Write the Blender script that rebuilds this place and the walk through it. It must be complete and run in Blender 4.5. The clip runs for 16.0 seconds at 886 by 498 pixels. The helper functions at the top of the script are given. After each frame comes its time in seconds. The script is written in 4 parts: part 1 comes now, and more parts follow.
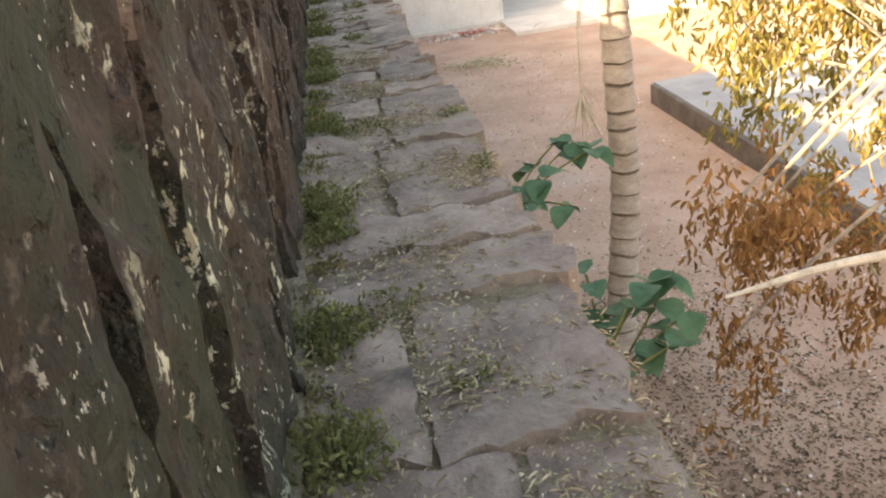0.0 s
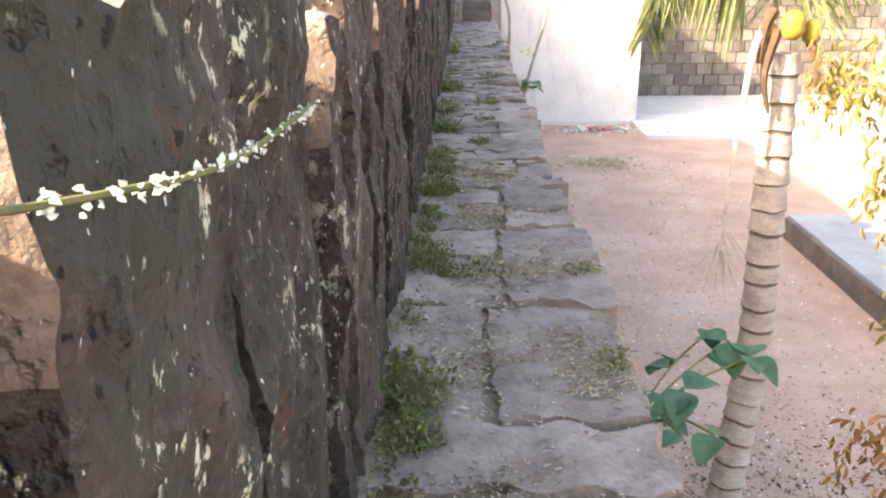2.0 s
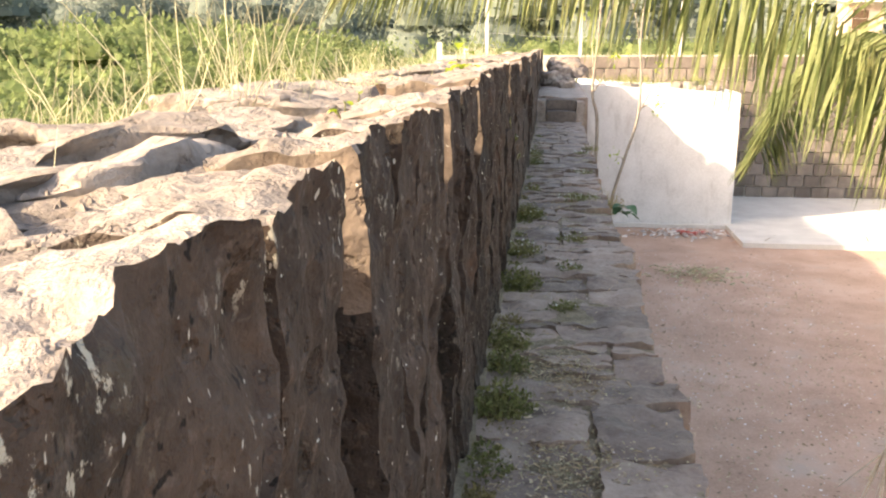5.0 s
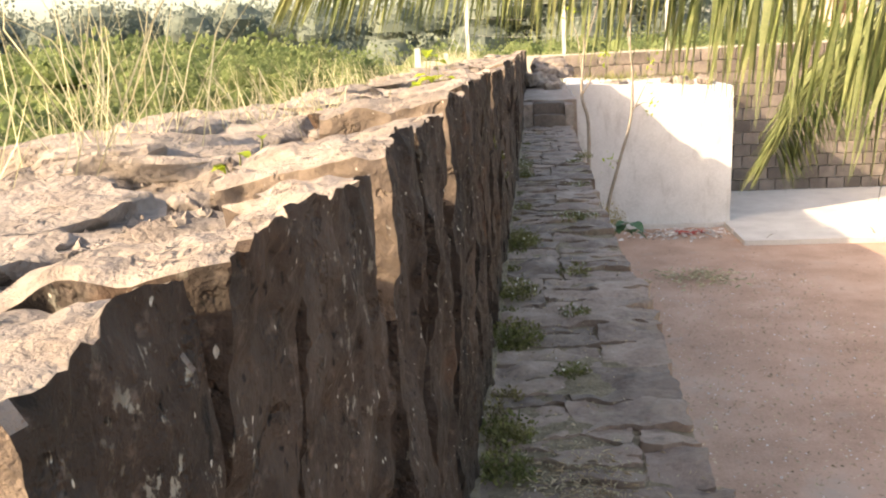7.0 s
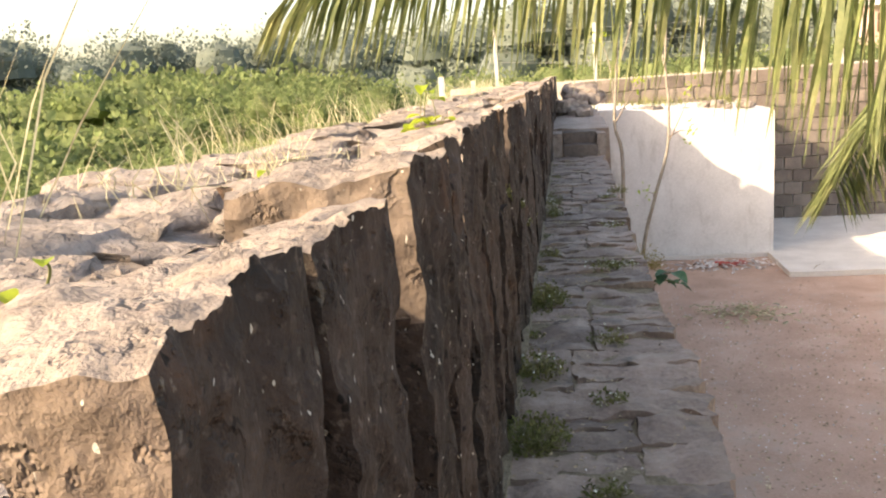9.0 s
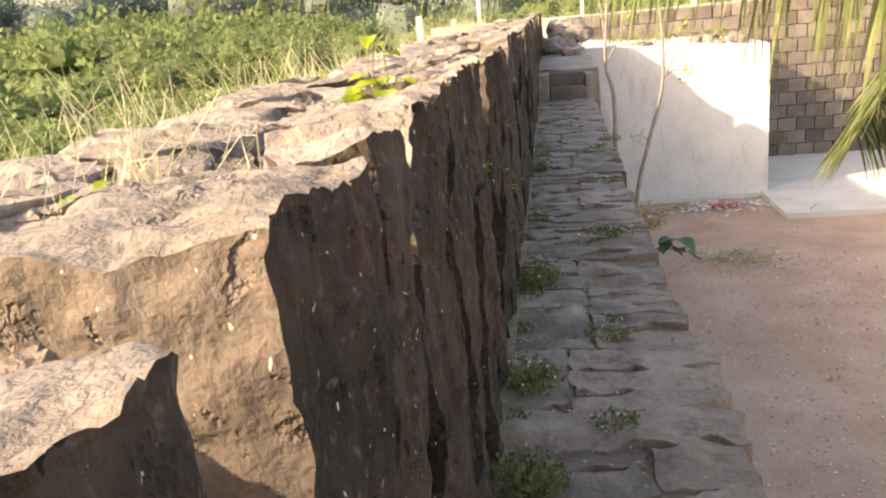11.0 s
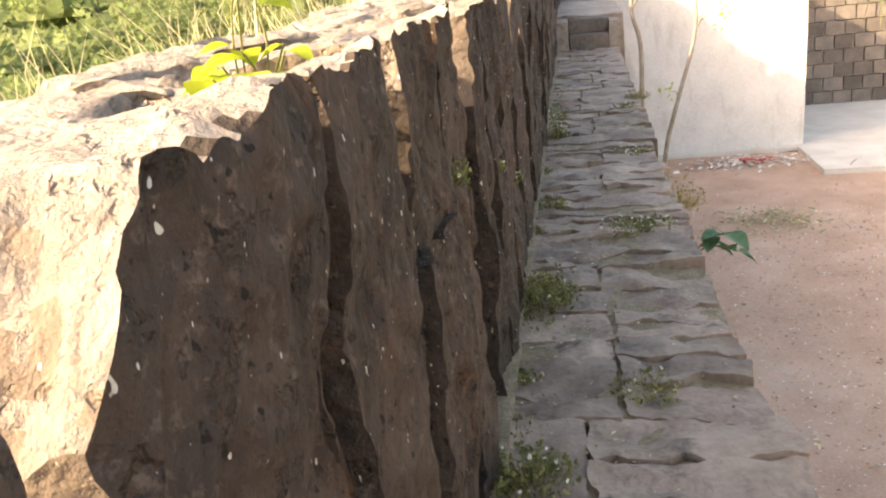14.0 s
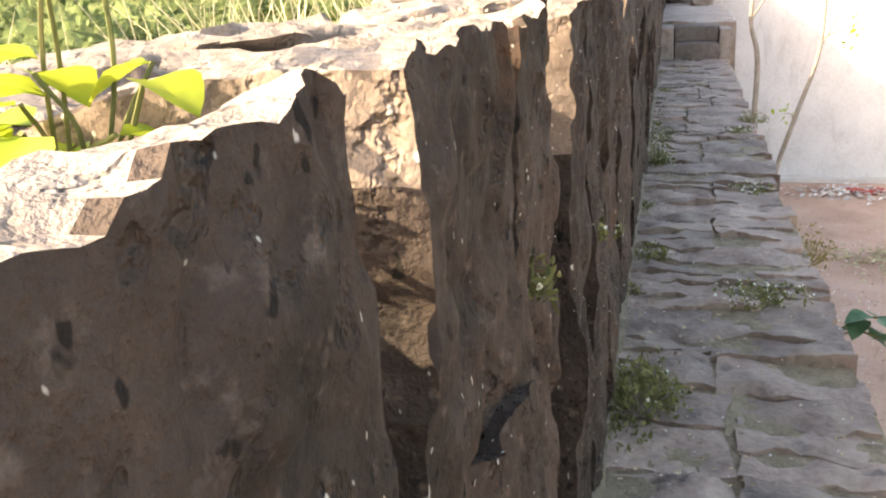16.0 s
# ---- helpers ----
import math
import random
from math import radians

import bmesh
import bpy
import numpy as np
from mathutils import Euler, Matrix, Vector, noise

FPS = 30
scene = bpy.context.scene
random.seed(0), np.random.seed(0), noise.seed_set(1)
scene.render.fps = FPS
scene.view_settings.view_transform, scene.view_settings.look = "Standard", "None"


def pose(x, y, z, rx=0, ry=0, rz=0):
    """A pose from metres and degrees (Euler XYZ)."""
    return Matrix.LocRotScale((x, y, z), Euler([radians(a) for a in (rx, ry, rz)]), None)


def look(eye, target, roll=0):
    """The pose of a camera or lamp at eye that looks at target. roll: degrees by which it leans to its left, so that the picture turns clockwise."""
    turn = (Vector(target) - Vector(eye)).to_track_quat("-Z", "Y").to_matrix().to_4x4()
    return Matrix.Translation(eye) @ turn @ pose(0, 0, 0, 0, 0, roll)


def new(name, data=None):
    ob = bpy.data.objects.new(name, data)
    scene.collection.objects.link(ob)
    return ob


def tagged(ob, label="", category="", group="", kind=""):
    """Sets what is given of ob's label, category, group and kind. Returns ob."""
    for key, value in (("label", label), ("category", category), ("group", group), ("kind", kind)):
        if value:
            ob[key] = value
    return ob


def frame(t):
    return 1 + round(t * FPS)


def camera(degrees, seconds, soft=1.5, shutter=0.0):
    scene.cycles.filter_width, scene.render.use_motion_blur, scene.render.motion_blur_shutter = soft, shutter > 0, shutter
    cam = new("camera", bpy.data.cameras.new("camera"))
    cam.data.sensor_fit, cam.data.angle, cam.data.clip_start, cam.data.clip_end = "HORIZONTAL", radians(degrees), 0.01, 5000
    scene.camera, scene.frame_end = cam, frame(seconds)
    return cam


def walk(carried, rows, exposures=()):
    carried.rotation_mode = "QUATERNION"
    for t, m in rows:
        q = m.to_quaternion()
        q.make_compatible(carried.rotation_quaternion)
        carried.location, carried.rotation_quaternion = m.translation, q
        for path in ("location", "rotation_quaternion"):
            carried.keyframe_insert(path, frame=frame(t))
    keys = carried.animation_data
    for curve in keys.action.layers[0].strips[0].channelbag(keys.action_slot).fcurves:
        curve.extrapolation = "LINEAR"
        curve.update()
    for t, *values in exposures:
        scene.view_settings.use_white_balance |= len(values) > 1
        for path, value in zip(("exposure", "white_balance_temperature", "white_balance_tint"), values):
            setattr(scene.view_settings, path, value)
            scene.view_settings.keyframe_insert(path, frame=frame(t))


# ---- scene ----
cam = camera(54.55, 16.0, soft=2.1)
ROWS = [
    (0.0, -0.100, 2.000, 1.239, 65.78, 7.71, -8.07),
    (0.5, -0.129, 2.210, 1.200, 63.15, 7.18, -4.72),
    (1.0, -0.124, 2.404, 1.202, 63.51, 5.99, -2.53),
    (1.5, -0.066, 2.609, 1.292, 68.18, 3.43, 0.31),
    (2.0, -0.097, 2.839, 1.366, 71.15, 0.61, 1.52),
    (2.5, -0.080, 3.020, 1.407, 72.88, 1.63, 1.62),
    (3.0, -0.049, 3.206, 1.467, 72.24, 1.96, 1.89),
    (3.5, -0.056, 3.585, 1.435, 72.34, 3.10, 3.66),
    (4.0, -0.076, 3.937, 1.440, 73.80, 2.73, 6.36),
    (4.5, -0.035, 4.222, 1.501, 75.33, 1.14, 8.50),
    (5.0, -0.100, 4.491, 1.515, 76.66, 0.13, 7.07),
    (7.5, -0.133, 5.774, 1.537, 77.05, 3.44, 6.12),
    (8.0, -0.118, 6.031, 1.546, 79.40, 3.00, 7.29),
    (10.5, -0.054, 6.980, 1.565, 75.95, 5.27, 8.49),
    (11.0, -0.103, 7.262, 1.574, 74.73, 5.13, 6.92),
    (11.5, -0.146, 7.491, 1.572, 74.01, 4.55, 6.10),
    (12.0, -0.116, 7.707, 1.576, 75.12, 4.34, 6.61),
    (12.5, -0.083, 7.879, 1.546, 72.90, 4.42, 6.96),
    (13.0, -0.099, 8.054, 1.541, 72.00, 4.08, 6.37),
    (13.5, -0.097, 8.219, 1.548, 71.84, 4.69, 6.23),
    (14.0, -0.079, 8.480, 1.513, 71.42, 5.88, 8.10),
    (14.5, -0.065, 8.704, 1.508, 72.04, 5.98, 10.84),
    (15.0, -0.082, 8.902, 1.518, 74.11, 4.30, 13.21),
    (15.5, -0.147, 9.178, 1.511, 73.60, 3.37, 14.02),
    (16.0, -0.215, 9.417, 1.462, 71.50, 2.74, 14.39),
]

EXPOSURES = [(0.0, 2.3, 9300, 11), (0.5, 2.5, 6900, 10), (1.0, 2.77, 6900, 11), (1.5, 2.65, 6800, 11), (2.0, 2.72, 7600, 14), (2.5, 2.52, 9300, 13), (3.0, 2.3, 9200, 14), (3.5, 2.38, 9000, 14), (4.5, 2.15, 8300, 14),
             (5.0, 2.1, 8200, 13), (7.5, 1.8, 8500, 14), (8.0, 1.86, 8400, 14), (10.5, 1.66, 8200, 14), (11.0, 1.8, 8400, 13), (12.5, 2.0, 8700, 14), (13.0, 2.2, 8700, 14), (13.5, 2.25, 8700, 14), (14.0, 2.35, 9000, 14), (14.5, 2.53, 8700, 14), (15.0, 2.55, 8500, 14), (16.0, 2.46, 8100, 13)]
walk(cam, [(t, pose(x, y, z, rx, ry, rz)) for t, x, y, z, rx, ry, rz in ROWS], EXPOSURES)

# ---- light ----
SUN_WAY = Vector((1.0, 0.55, -0.62)).normalized()
world = bpy.data.worlds.new("sky")
scene.world = world
world.use_nodes = True
sky = world.node_tree.nodes.new("ShaderNodeTexSky")
sky.sky_type = "NISHITA"
sky.sun_disc = False
sky.sun_elevation = math.asin(-SUN_WAY.z)
sky.sun_rotation = math.atan2(-SUN_WAY.x, -SUN_WAY.y)
sky.dust_density = 3.0
background = world.node_tree.nodes["Background"]
background.inputs["Strength"].default_value = 0.15
world.node_tree.links.new(sky.outputs["Color"], background.inputs["Color"])
sun_data = bpy.data.lights.new("sun", "SUN")
sun_data.energy, sun_data.angle, sun_data.color = 3.2, radians(0.6), (1.0, 0.9, 0.74)
sun = new("sun", sun_data)
sun.matrix_world = look((0, 0, 30), Vector((0, 0, 30)) + SUN_WAY)

# ---- materials ----


def material(name, colours, scale=6.0, rough=0.9, bump=0.3, fine=60.0, spots=None, streak=None, per_object=0.0, island=0.0,
             translucent=0.0, stretch=(1, 1, 1), pits=False):
    """A stone, soil or leaf material: colours blended by noise at two scales, with optional pale spots and streaks."""
    mat = bpy.data.materials.new(name)
    mat.use_nodes = True
    nt = mat.node_tree
    nodes, link = nt.nodes, nt.links.new
    bsdf = nodes["Principled BSDF"]
    bsdf.inputs["Roughness"].default_value = rough
    bsdf.inputs["Specular IOR Level"].default_value = 0.25
    geo = nodes.new("ShaderNodeNewGeometry")
    mapping = nodes.new("ShaderNodeMapping")
    mapping.inputs["Scale"].default_value = stretch
    link(geo.outputs["Position"], mapping.inputs["Vector"])

    def noise_at(size, detail=6.0, vector=mapping, roughness=0.6):
        n = nodes.new("ShaderNodeTexNoise")
        n.inputs["Scale"].default_value, n.inputs["Detail"].default_value, n.inputs["Roughness"].default_value = size, detail, roughness
        link(vector.outputs["Vector"], n.inputs["Vector"])
        return n

    def blend(fac, a, b, kind="MIX"):
        m = nodes.new("ShaderNodeMix")
        m.data_type, m.blend_type = "RGBA", kind
        for sock, value in ((m.inputs[0], fac), (m.inputs[6], a), (m.inputs[7], b)):
            if isinstance(value, (int, float)):
                sock.default_value = value
            elif isinstance(value, tuple):
                sock.default_value = (*value, 1)
            else:
                link(value, sock)
        return m.outputs[2]

    def limits(value, low, high):
        m = nodes.new("ShaderNodeMapRange")
        m.inputs["From Min"].default_value, m.inputs["From Max"].default_value = low, high
        link(value, m.inputs["Value"])
        return m.outputs["Result"]

    coarse, grain = noise_at(scale), noise_at(fine, 4.0)
    ramp = nodes.new("ShaderNodeValToRGB")
    ramp.color_ramp.elements[0].position, ramp.color_ramp.elements[1].position = 0.32, 0.68
    ramp.color_ramp.elements[0].color, ramp.color_ramp.elements[1].color = (*colours[0], 1), (*colours[-1], 1)
    for i, c in enumerate(colours[1:-1]):
        ramp.color_ramp.elements.new(0.32 + 0.36 * (i + 1) / (len(colours) - 1)).color = (*c, 1)
    link(coarse.outputs["Fac"], ramp.inputs["Fac"])
    colour = blend(limits(grain.outputs["Fac"], 0.3, 0.75), ramp.outputs["Color"], tuple(min(1, 1.35 * v) for v in colours[-1]))
    colour = blend(0.55, colour, ramp.outputs["Color"])
    if per_object or island:
        if per_object:
            info = nodes.new("ShaderNodeObjectInfo")
            chance, amount = info.outputs["Random"], per_object
        else:
            chance, amount = geo.outputs["Random Per Island"], island
        hsv = nodes.new("ShaderNodeHueSaturation")
        spread = nodes.new("ShaderNodeMapRange")
        spread.inputs["To Min"].default_value, spread.inputs["To Max"].default_value = 1 - amount, 1 + amount
        link(chance, spread.inputs["Value"])
        link(spread.outputs["Result"], hsv.inputs["Value"])
        link(colour, hsv.inputs["Color"])
        colour = hsv.outputs["Color"]
    for spot in spots or ():
        # colour, size, low, high, stretch, and optionally where along the wall it fades out
        m2 = nodes.new("ShaderNodeMapping")
        m2.inputs["Scale"].default_value = spot.get("stretch", (1, 1, 1))
        link(geo.outputs["Position"], m2.inputs["Vector"])
        n = noise_at(spot["size"], spot.get("detail", 8.0), m2, spot.get("roughness", 0.65))
        fac = limits(n.outputs["Fac"], spot["low"], spot["high"])
        if "patch" in spot:
            size, low, high = spot["patch"]
            big = noise_at(size, 2.0)
            mult = nodes.new("ShaderNodeMath")
            mult.operation = "MULTIPLY"
            link(fac, mult.inputs[0])
            link(limits(big.outputs["Fac"], low, high), mult.inputs[1])
            fac = mult.outputs[0]
        if "along" in spot:
            start, end = spot["along"]
            xyz = nodes.new("ShaderNodeSeparateXYZ")
            link(geo.outputs["Position"], xyz.inputs[0])
            mult = nodes.new("ShaderNodeMath")
            mult.operation = "MULTIPLY"
            link(fac, mult.inputs[0])
            link(limits(xyz.outputs["Y"], start, end), mult.inputs[1])
            fac = mult.outputs[0]
        colour = blend(fac, colour, spot["colour"])
    link(colour, bsdf.inputs["Base Color"])
    if bump:
        b1, b2 = nodes.new("ShaderNodeBump"), nodes.new("ShaderNodeBump")
        b1.inputs["Strength"].default_value, b1.inputs["Distance"].default_value = bump, 0.03
        b2.inputs["Strength"].default_value, b2.inputs["Distance"].default_value = bump, 0.006
        link(noise_at(scale * 2.2, 8.0).outputs["Fac"], b1.inputs["Height"])
        link(grain.outputs["Fac"], b2.inputs["Height"])
        link(b1.outputs["Normal"], b2.inputs["Normal"])
        link(b2.outputs["Normal"], bsdf.inputs["Normal"])
        if pits:
            b3 = nodes.new("ShaderNodeBump")
            b3.inputs["Strength"].default_value, b3.inputs["Distance"].default_value = 0.7, 0.018
            link(limits(noise_at(15.0, 4.0).outputs["Fac"], 0.33, 0.42), b3.inputs["Height"])
            link(b2.outputs["Normal"], b3.inputs["Normal"])
            link(b3.outputs["Normal"], bsdf.inputs["Normal"])
    if translucent:
        glow = nodes.new("ShaderNodeBsdfTranslucent")
        mix = nodes.new("ShaderNodeMixShader")
        mix.inputs[0].default_value = translucent
        link(colour, glow.inputs["Color"])
        link(bsdf.outputs[0], mix.inputs[1])
        link(glow.outputs[0], mix.inputs[2])
        link(mix.outputs[0], nodes["Material Output"].inputs["Surface"])
    return mat


LICHEN = dict(colour=(0.52, 0.50, 0.37), size=20.0, low=0.56, high=0.59, stretch=(1, 1, 0.7), patch=(2.4, 0.49, 0.56), along=(5.2, 4.2), detail=10.0, roughness=0.7)
LIME = dict(colour=(0.5, 0.48, 0.4), size=48.0, low=0.59, high=0.63, stretch=(1, 1, 0.6), patch=(3.5, 0.54, 0.62), along=(8.0, 4.0))
SOOT = dict(colour=(0.02, 0.017, 0.014), size=3.0, low=0.5, high=0.68, stretch=(1, 1, 0.8), detail=6.0)
FLECKS = dict(colour=(0.5, 0.48, 0.42), size=80.0, low=0.74, high=0.765, stretch=(1, 1, 0.55), detail=1.0, roughness=0.5)
HOLES = dict(colour=(0.014, 0.011, 0.009), size=46.0, low=0.66, high=0.69, stretch=(1, 1, 0.7), detail=2.0, roughness=0.5)
MOTTLE = dict(colour=(0.125, 0.097, 0.08), size=34.0, low=0.57, high=0.73, detail=4.0)
RUST = dict(colour=(0.105, 0.056, 0.033), size=2.6, low=0.6, high=0.74, detail=5.0)
MOSSY = dict(colour=(0.036, 0.04, 0.027), size=2.6, low=0.4, high=0.56, along=(4.8, 3.2))
# basalt kept extra dark: the shade on the wall's faces is in its colour
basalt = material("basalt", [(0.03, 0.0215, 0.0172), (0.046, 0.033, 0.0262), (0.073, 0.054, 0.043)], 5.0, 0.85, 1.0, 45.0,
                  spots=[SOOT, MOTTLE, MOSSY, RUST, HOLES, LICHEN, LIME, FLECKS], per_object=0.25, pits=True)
# tan broken stone, its lighter colour also standing for sun reaching into the gaps
fracture_lit = material("fractured_basalt_lit", [(0.105, 0.077, 0.059), (0.155, 0.117, 0.092), (0.22, 0.172, 0.138)], 6.0, 0.9, 0.8, 40.0, spots=[FLECKS], per_object=0.2, pits=True)
# worn basalt, paled so that the sunlight on the tops is in its colour
weathered_lit = material("weathered_basalt_lit", [(0.135, 0.109, 0.093), (0.225, 0.187, 0.162), (0.315, 0.27, 0.238)], 9.0, 0.92, 1.0, 38.0,
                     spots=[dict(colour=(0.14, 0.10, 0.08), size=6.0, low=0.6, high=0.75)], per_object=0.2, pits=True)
mortar = material("earth_mortar", [(0.10, 0.078, 0.064), (0.175, 0.142, 0.12), (0.28, 0.235, 0.2)], 9.0, 0.95, 1.0, 70.0)
paving = material("grey_paving", [(0.12, 0.082, 0.064), (0.205, 0.148, 0.118), (0.315, 0.242, 0.196)], 3.0, 0.66, 0.85, 34.0,
                  spots=[dict(colour=(0.30, 0.24, 0.18), size=5.0, low=0.53, high=0.72), dict(colour=(0.07, 0.055, 0.046), size=4.0, low=0.57, high=0.7)], per_object=0.32)
paving.node_tree.nodes["Principled BSDF"].inputs["Specular IOR Level"].default_value = 0.5
joint_soil = material("joint_soil", [(0.12, 0.095, 0.065), (0.2, 0.165, 0.11), (0.3, 0.25, 0.18)], 14.0, 0.95, 0.8, 90.0)
soil = material("red_soil", [(0.31, 0.195, 0.14), (0.40, 0.26, 0.19), (0.47, 0.325, 0.25)], 0.9, 0.95, 0.4, 26.0,
                spots=[dict(colour=(0.42, 0.33, 0.27), size=1.1, low=0.55, high=0.75), dict(colour=(0.13, 0.085, 0.06), size=7.0, low=0.62, high=0.7)])
field_soil = material("field_soil", [(0.07, 0.10, 0.03), (0.11, 0.145, 0.045), (0.17, 0.18, 0.07)], 0.8, 0.95, 0.5, 9.0)
whitewash = material("whitewash", [(0.50, 0.48, 0.46), (0.57, 0.55, 0.53), (0.63, 0.61, 0.59)], 1.2, 0.9, 0.2, 22.0,
                     spots=[dict(colour=(0.36, 0.33, 0.3), size=2.2, low=0.54, high=0.8, stretch=(1, 1, 0.3))])
concrete = material("concrete", [(0.42, 0.39, 0.36), (0.5, 0.47, 0.43), (0.57, 0.54, 0.5)], 1.5, 0.9, 0.25, 30.0)
grey_concrete = material("grey_concrete", [(0.2, 0.2, 0.21), (0.26, 0.26, 0.27), (0.32, 0.32, 0.32)], 1.6, 0.9, 0.25, 30.0)
block_stone = material("block_stone", [(0.075, 0.062, 0.055), (0.125, 0.103, 0.09), (0.2, 0.165, 0.142)], 2.2, 0.9, 0.5, 20.0, per_object=0.3)
lime_joint = material("lime_joint", [(0.3, 0.27, 0.24), (0.42, 0.385, 0.345)], 3.0, 0.95, 0.3, 30.0)
palm_bark = material("palm_bark", [(0.24, 0.185, 0.15), (0.34, 0.28, 0.235), (0.43, 0.37, 0.32)], 5.0, 0.9, 0.5, 40.0, stretch=(1, 1, 2.5))
scar_bark = material("leaf_scar", [(0.085, 0.062, 0.048), (0.14, 0.108, 0.086), (0.22, 0.175, 0.145)], 7.0, 0.95, 0.5, 40.0)
bark = material("grey_bark", [(0.16, 0.13, 0.10), (0.26, 0.22, 0.18), (0.34, 0.3, 0.25)], 10.0, 0.9, 0.5, 60.0)
dry_stalk = material("dry_stalk", [(0.33, 0.27, 0.2), (0.46, 0.39, 0.3), (0.58, 0.52, 0.43)], 12.0, 0.85, 0.3, 70.0)
brown_stalk = material("brown_stalk", [(0.045, 0.027, 0.017), (0.075, 0.045, 0.028), (0.12, 0.075, 0.048)], 9.0, 0.85, 0.4, 60.0)
coco_skin = material("coconut_skin", [(0.2, 0.14, 0.02), (0.3, 0.2, 0.035)], 6.0, 0.45, 0.1, 30.0)
palm_leaf = material("palm_leaf", [(0.07, 0.105, 0.035), (0.115, 0.145, 0.052), (0.21, 0.21, 0.095)], 2.5, 0.55, 0, 20.0, island=0.3, translucent=0.3)
yellow_leaf = material("yellow_leaf", [(0.13, 0.14, 0.038), (0.24, 0.205, 0.062), (0.3, 0.2, 0.07)], 1.6, 0.7, 0, 20.0, island=0.35, translucent=0.35)
orange_leaf = material("withered_leaf", [(0.15, 0.075, 0.03), (0.26, 0.125, 0.048), (0.36, 0.2, 0.08)], 2.5, 0.8, 0, 20.0, island=0.35, translucent=0.2)
broad_leaf = material("broad_leaf", [(0.03, 0.085, 0.045), (0.05, 0.12, 0.06), (0.09, 0.16, 0.08)], 9.0, 0.5, 0, 30.0, island=0.2, translucent=0.2)
lime_leaf = material("lime_leaf", [(0.15, 0.24, 0.02), (0.25, 0.34, 0.03), (0.36, 0.4, 0.05)], 9.0, 0.5, 0, 30.0, island=0.2, translucent=0.5)
dry_weed = material("drying_weed", [(0.11, 0.095, 0.04), (0.19, 0.16, 0.07), (0.3, 0.25, 0.13)], 6.0, 0.85, 0, 30.0, island=0.4, translucent=0.2)
weed_leaf = material("weed_leaf", [(0.07, 0.10, 0.03), (0.13, 0.15, 0.05), (0.25, 0.22, 0.1)], 6.0, 0.8, 0, 30.0, island=0.4, translucent=0.25)
shrub_leaf = material("shrub_leaf", [(0.1, 0.145, 0.053), (0.152, 0.2, 0.077), (0.22, 0.245, 0.115)], 0.7, 0.85, 0, 9.0, island=0.25, translucent=0.5)
# leaf green paled towards blue-grey: distance haze mixed into the colour
far_leaf_hazed = material("far_tree_leaf_hazed", [(0.125, 0.155, 0.14), (0.15, 0.18, 0.155), (0.18, 0.205, 0.165)], 0.12, 1.0, 0, 2.0, island=0.1, translucent=0.3)
dry_grass = material("dry_grass", [(0.34, 0.3, 0.18), (0.45, 0.41, 0.26), (0.55, 0.51, 0.36)], 5.0, 0.8, 0, 20.0, island=0.3, translucent=0.35)
litter_mat = material("dry_litter", [(0.22, 0.15, 0.09), (0.36, 0.27, 0.17), (0.52, 0.44, 0.32)], 4.0, 0.9, 0, 20.0, island=0.45)
brown_litter = material("brown_litter", [(0.075, 0.048, 0.03), (0.13, 0.085, 0.055), (0.21, 0.145, 0.095)], 4.0, 0.9, 0, 20.0, island=0.45)
chip_mat = material("pale_chips", [(0.36, 0.3, 0.26), (0.52, 0.46, 0.42), (0.7, 0.66, 0.62)], 7.0, 0.9, 0, 20.0, island=0.3)
petal = material("white_petal", [(0.6, 0.62, 0.5), (0.74, 0.75, 0.66)], 20.0, 0.7, 0, 40.0, island=0.15, translucent=0.3)
red_cloth = material("red_scrap", [(0.34, 0.06, 0.05), (0.45, 0.1, 0.08)], 12.0, 0.8, 0.2, 40.0)
tin = material("pale_sheet", [(0.6, 0.62, 0.63), (0.7, 0.71, 0.72)], 2.0, 0.5, 0.1, 20.0)
plaster = material("pink_plaster", [(0.42, 0.3, 0.25), (0.5, 0.37, 0.31)], 1.0, 0.9, 0.1, 10.0)
wire_mat = material("wire", [(0.3, 0.3, 0.29), (0.4, 0.4, 0.39)], 5.0, 0.5, 0, 20.0)

# ---- building helpers ----
rng = random.Random(7)
nrng = np.random.default_rng(7)


def mesh_of(name, verts, faces, mats, smooth=False, which=None):
    me = bpy.data.meshes.new(name)
    me.from_pydata([tuple(v) for v in verts], [], [tuple(f) for f in faces])
    for m in (mats if isinstance(mats, (list, tuple)) else [mats]):
        me.materials.append(m)
    if smooth:
        me.polygons.foreach_set("use_smooth", [True] * len(me.polygons))
    if smooth:
        me.set_sharp_from_angle(angle=radians(38))
    if which is not None:
        me.polygons.foreach_set("material_index", which)
    me.update()
    return me


def part(name, me, parent=None, label="", at=None):
    """Links a mesh as one object, under its parent where there is one."""
    ob = new(name, me)
    if at is not None:
        ob.matrix_basis = at
    if parent is not None:
        ob.parent = parent
    if label:
        ob["label"] = label
    return ob


def empty(name, x, y, z):
    ob = new(name)
    ob.location = (x, y, z)
    bpy.context.view_layer.update()
    return ob


def under(name, me, parent, label=""):
    """A part whose mesh is given in world places."""
    ob = new(name, me)
    ob.parent = parent
    ob.matrix_parent_inverse = Matrix.Translation(-parent.location)
    if label:
        ob["label"] = label
    return ob


def fbm(x, y, z, octaves=3):
    total, gain = 0.0, 1.0
    for _ in range(octaves):
        total += gain * noise.noise((x, y, z))
        x, y, z, gain = 2.1 * x, 2.1 * y, 2.1 * z, 0.5 * gain
    return total


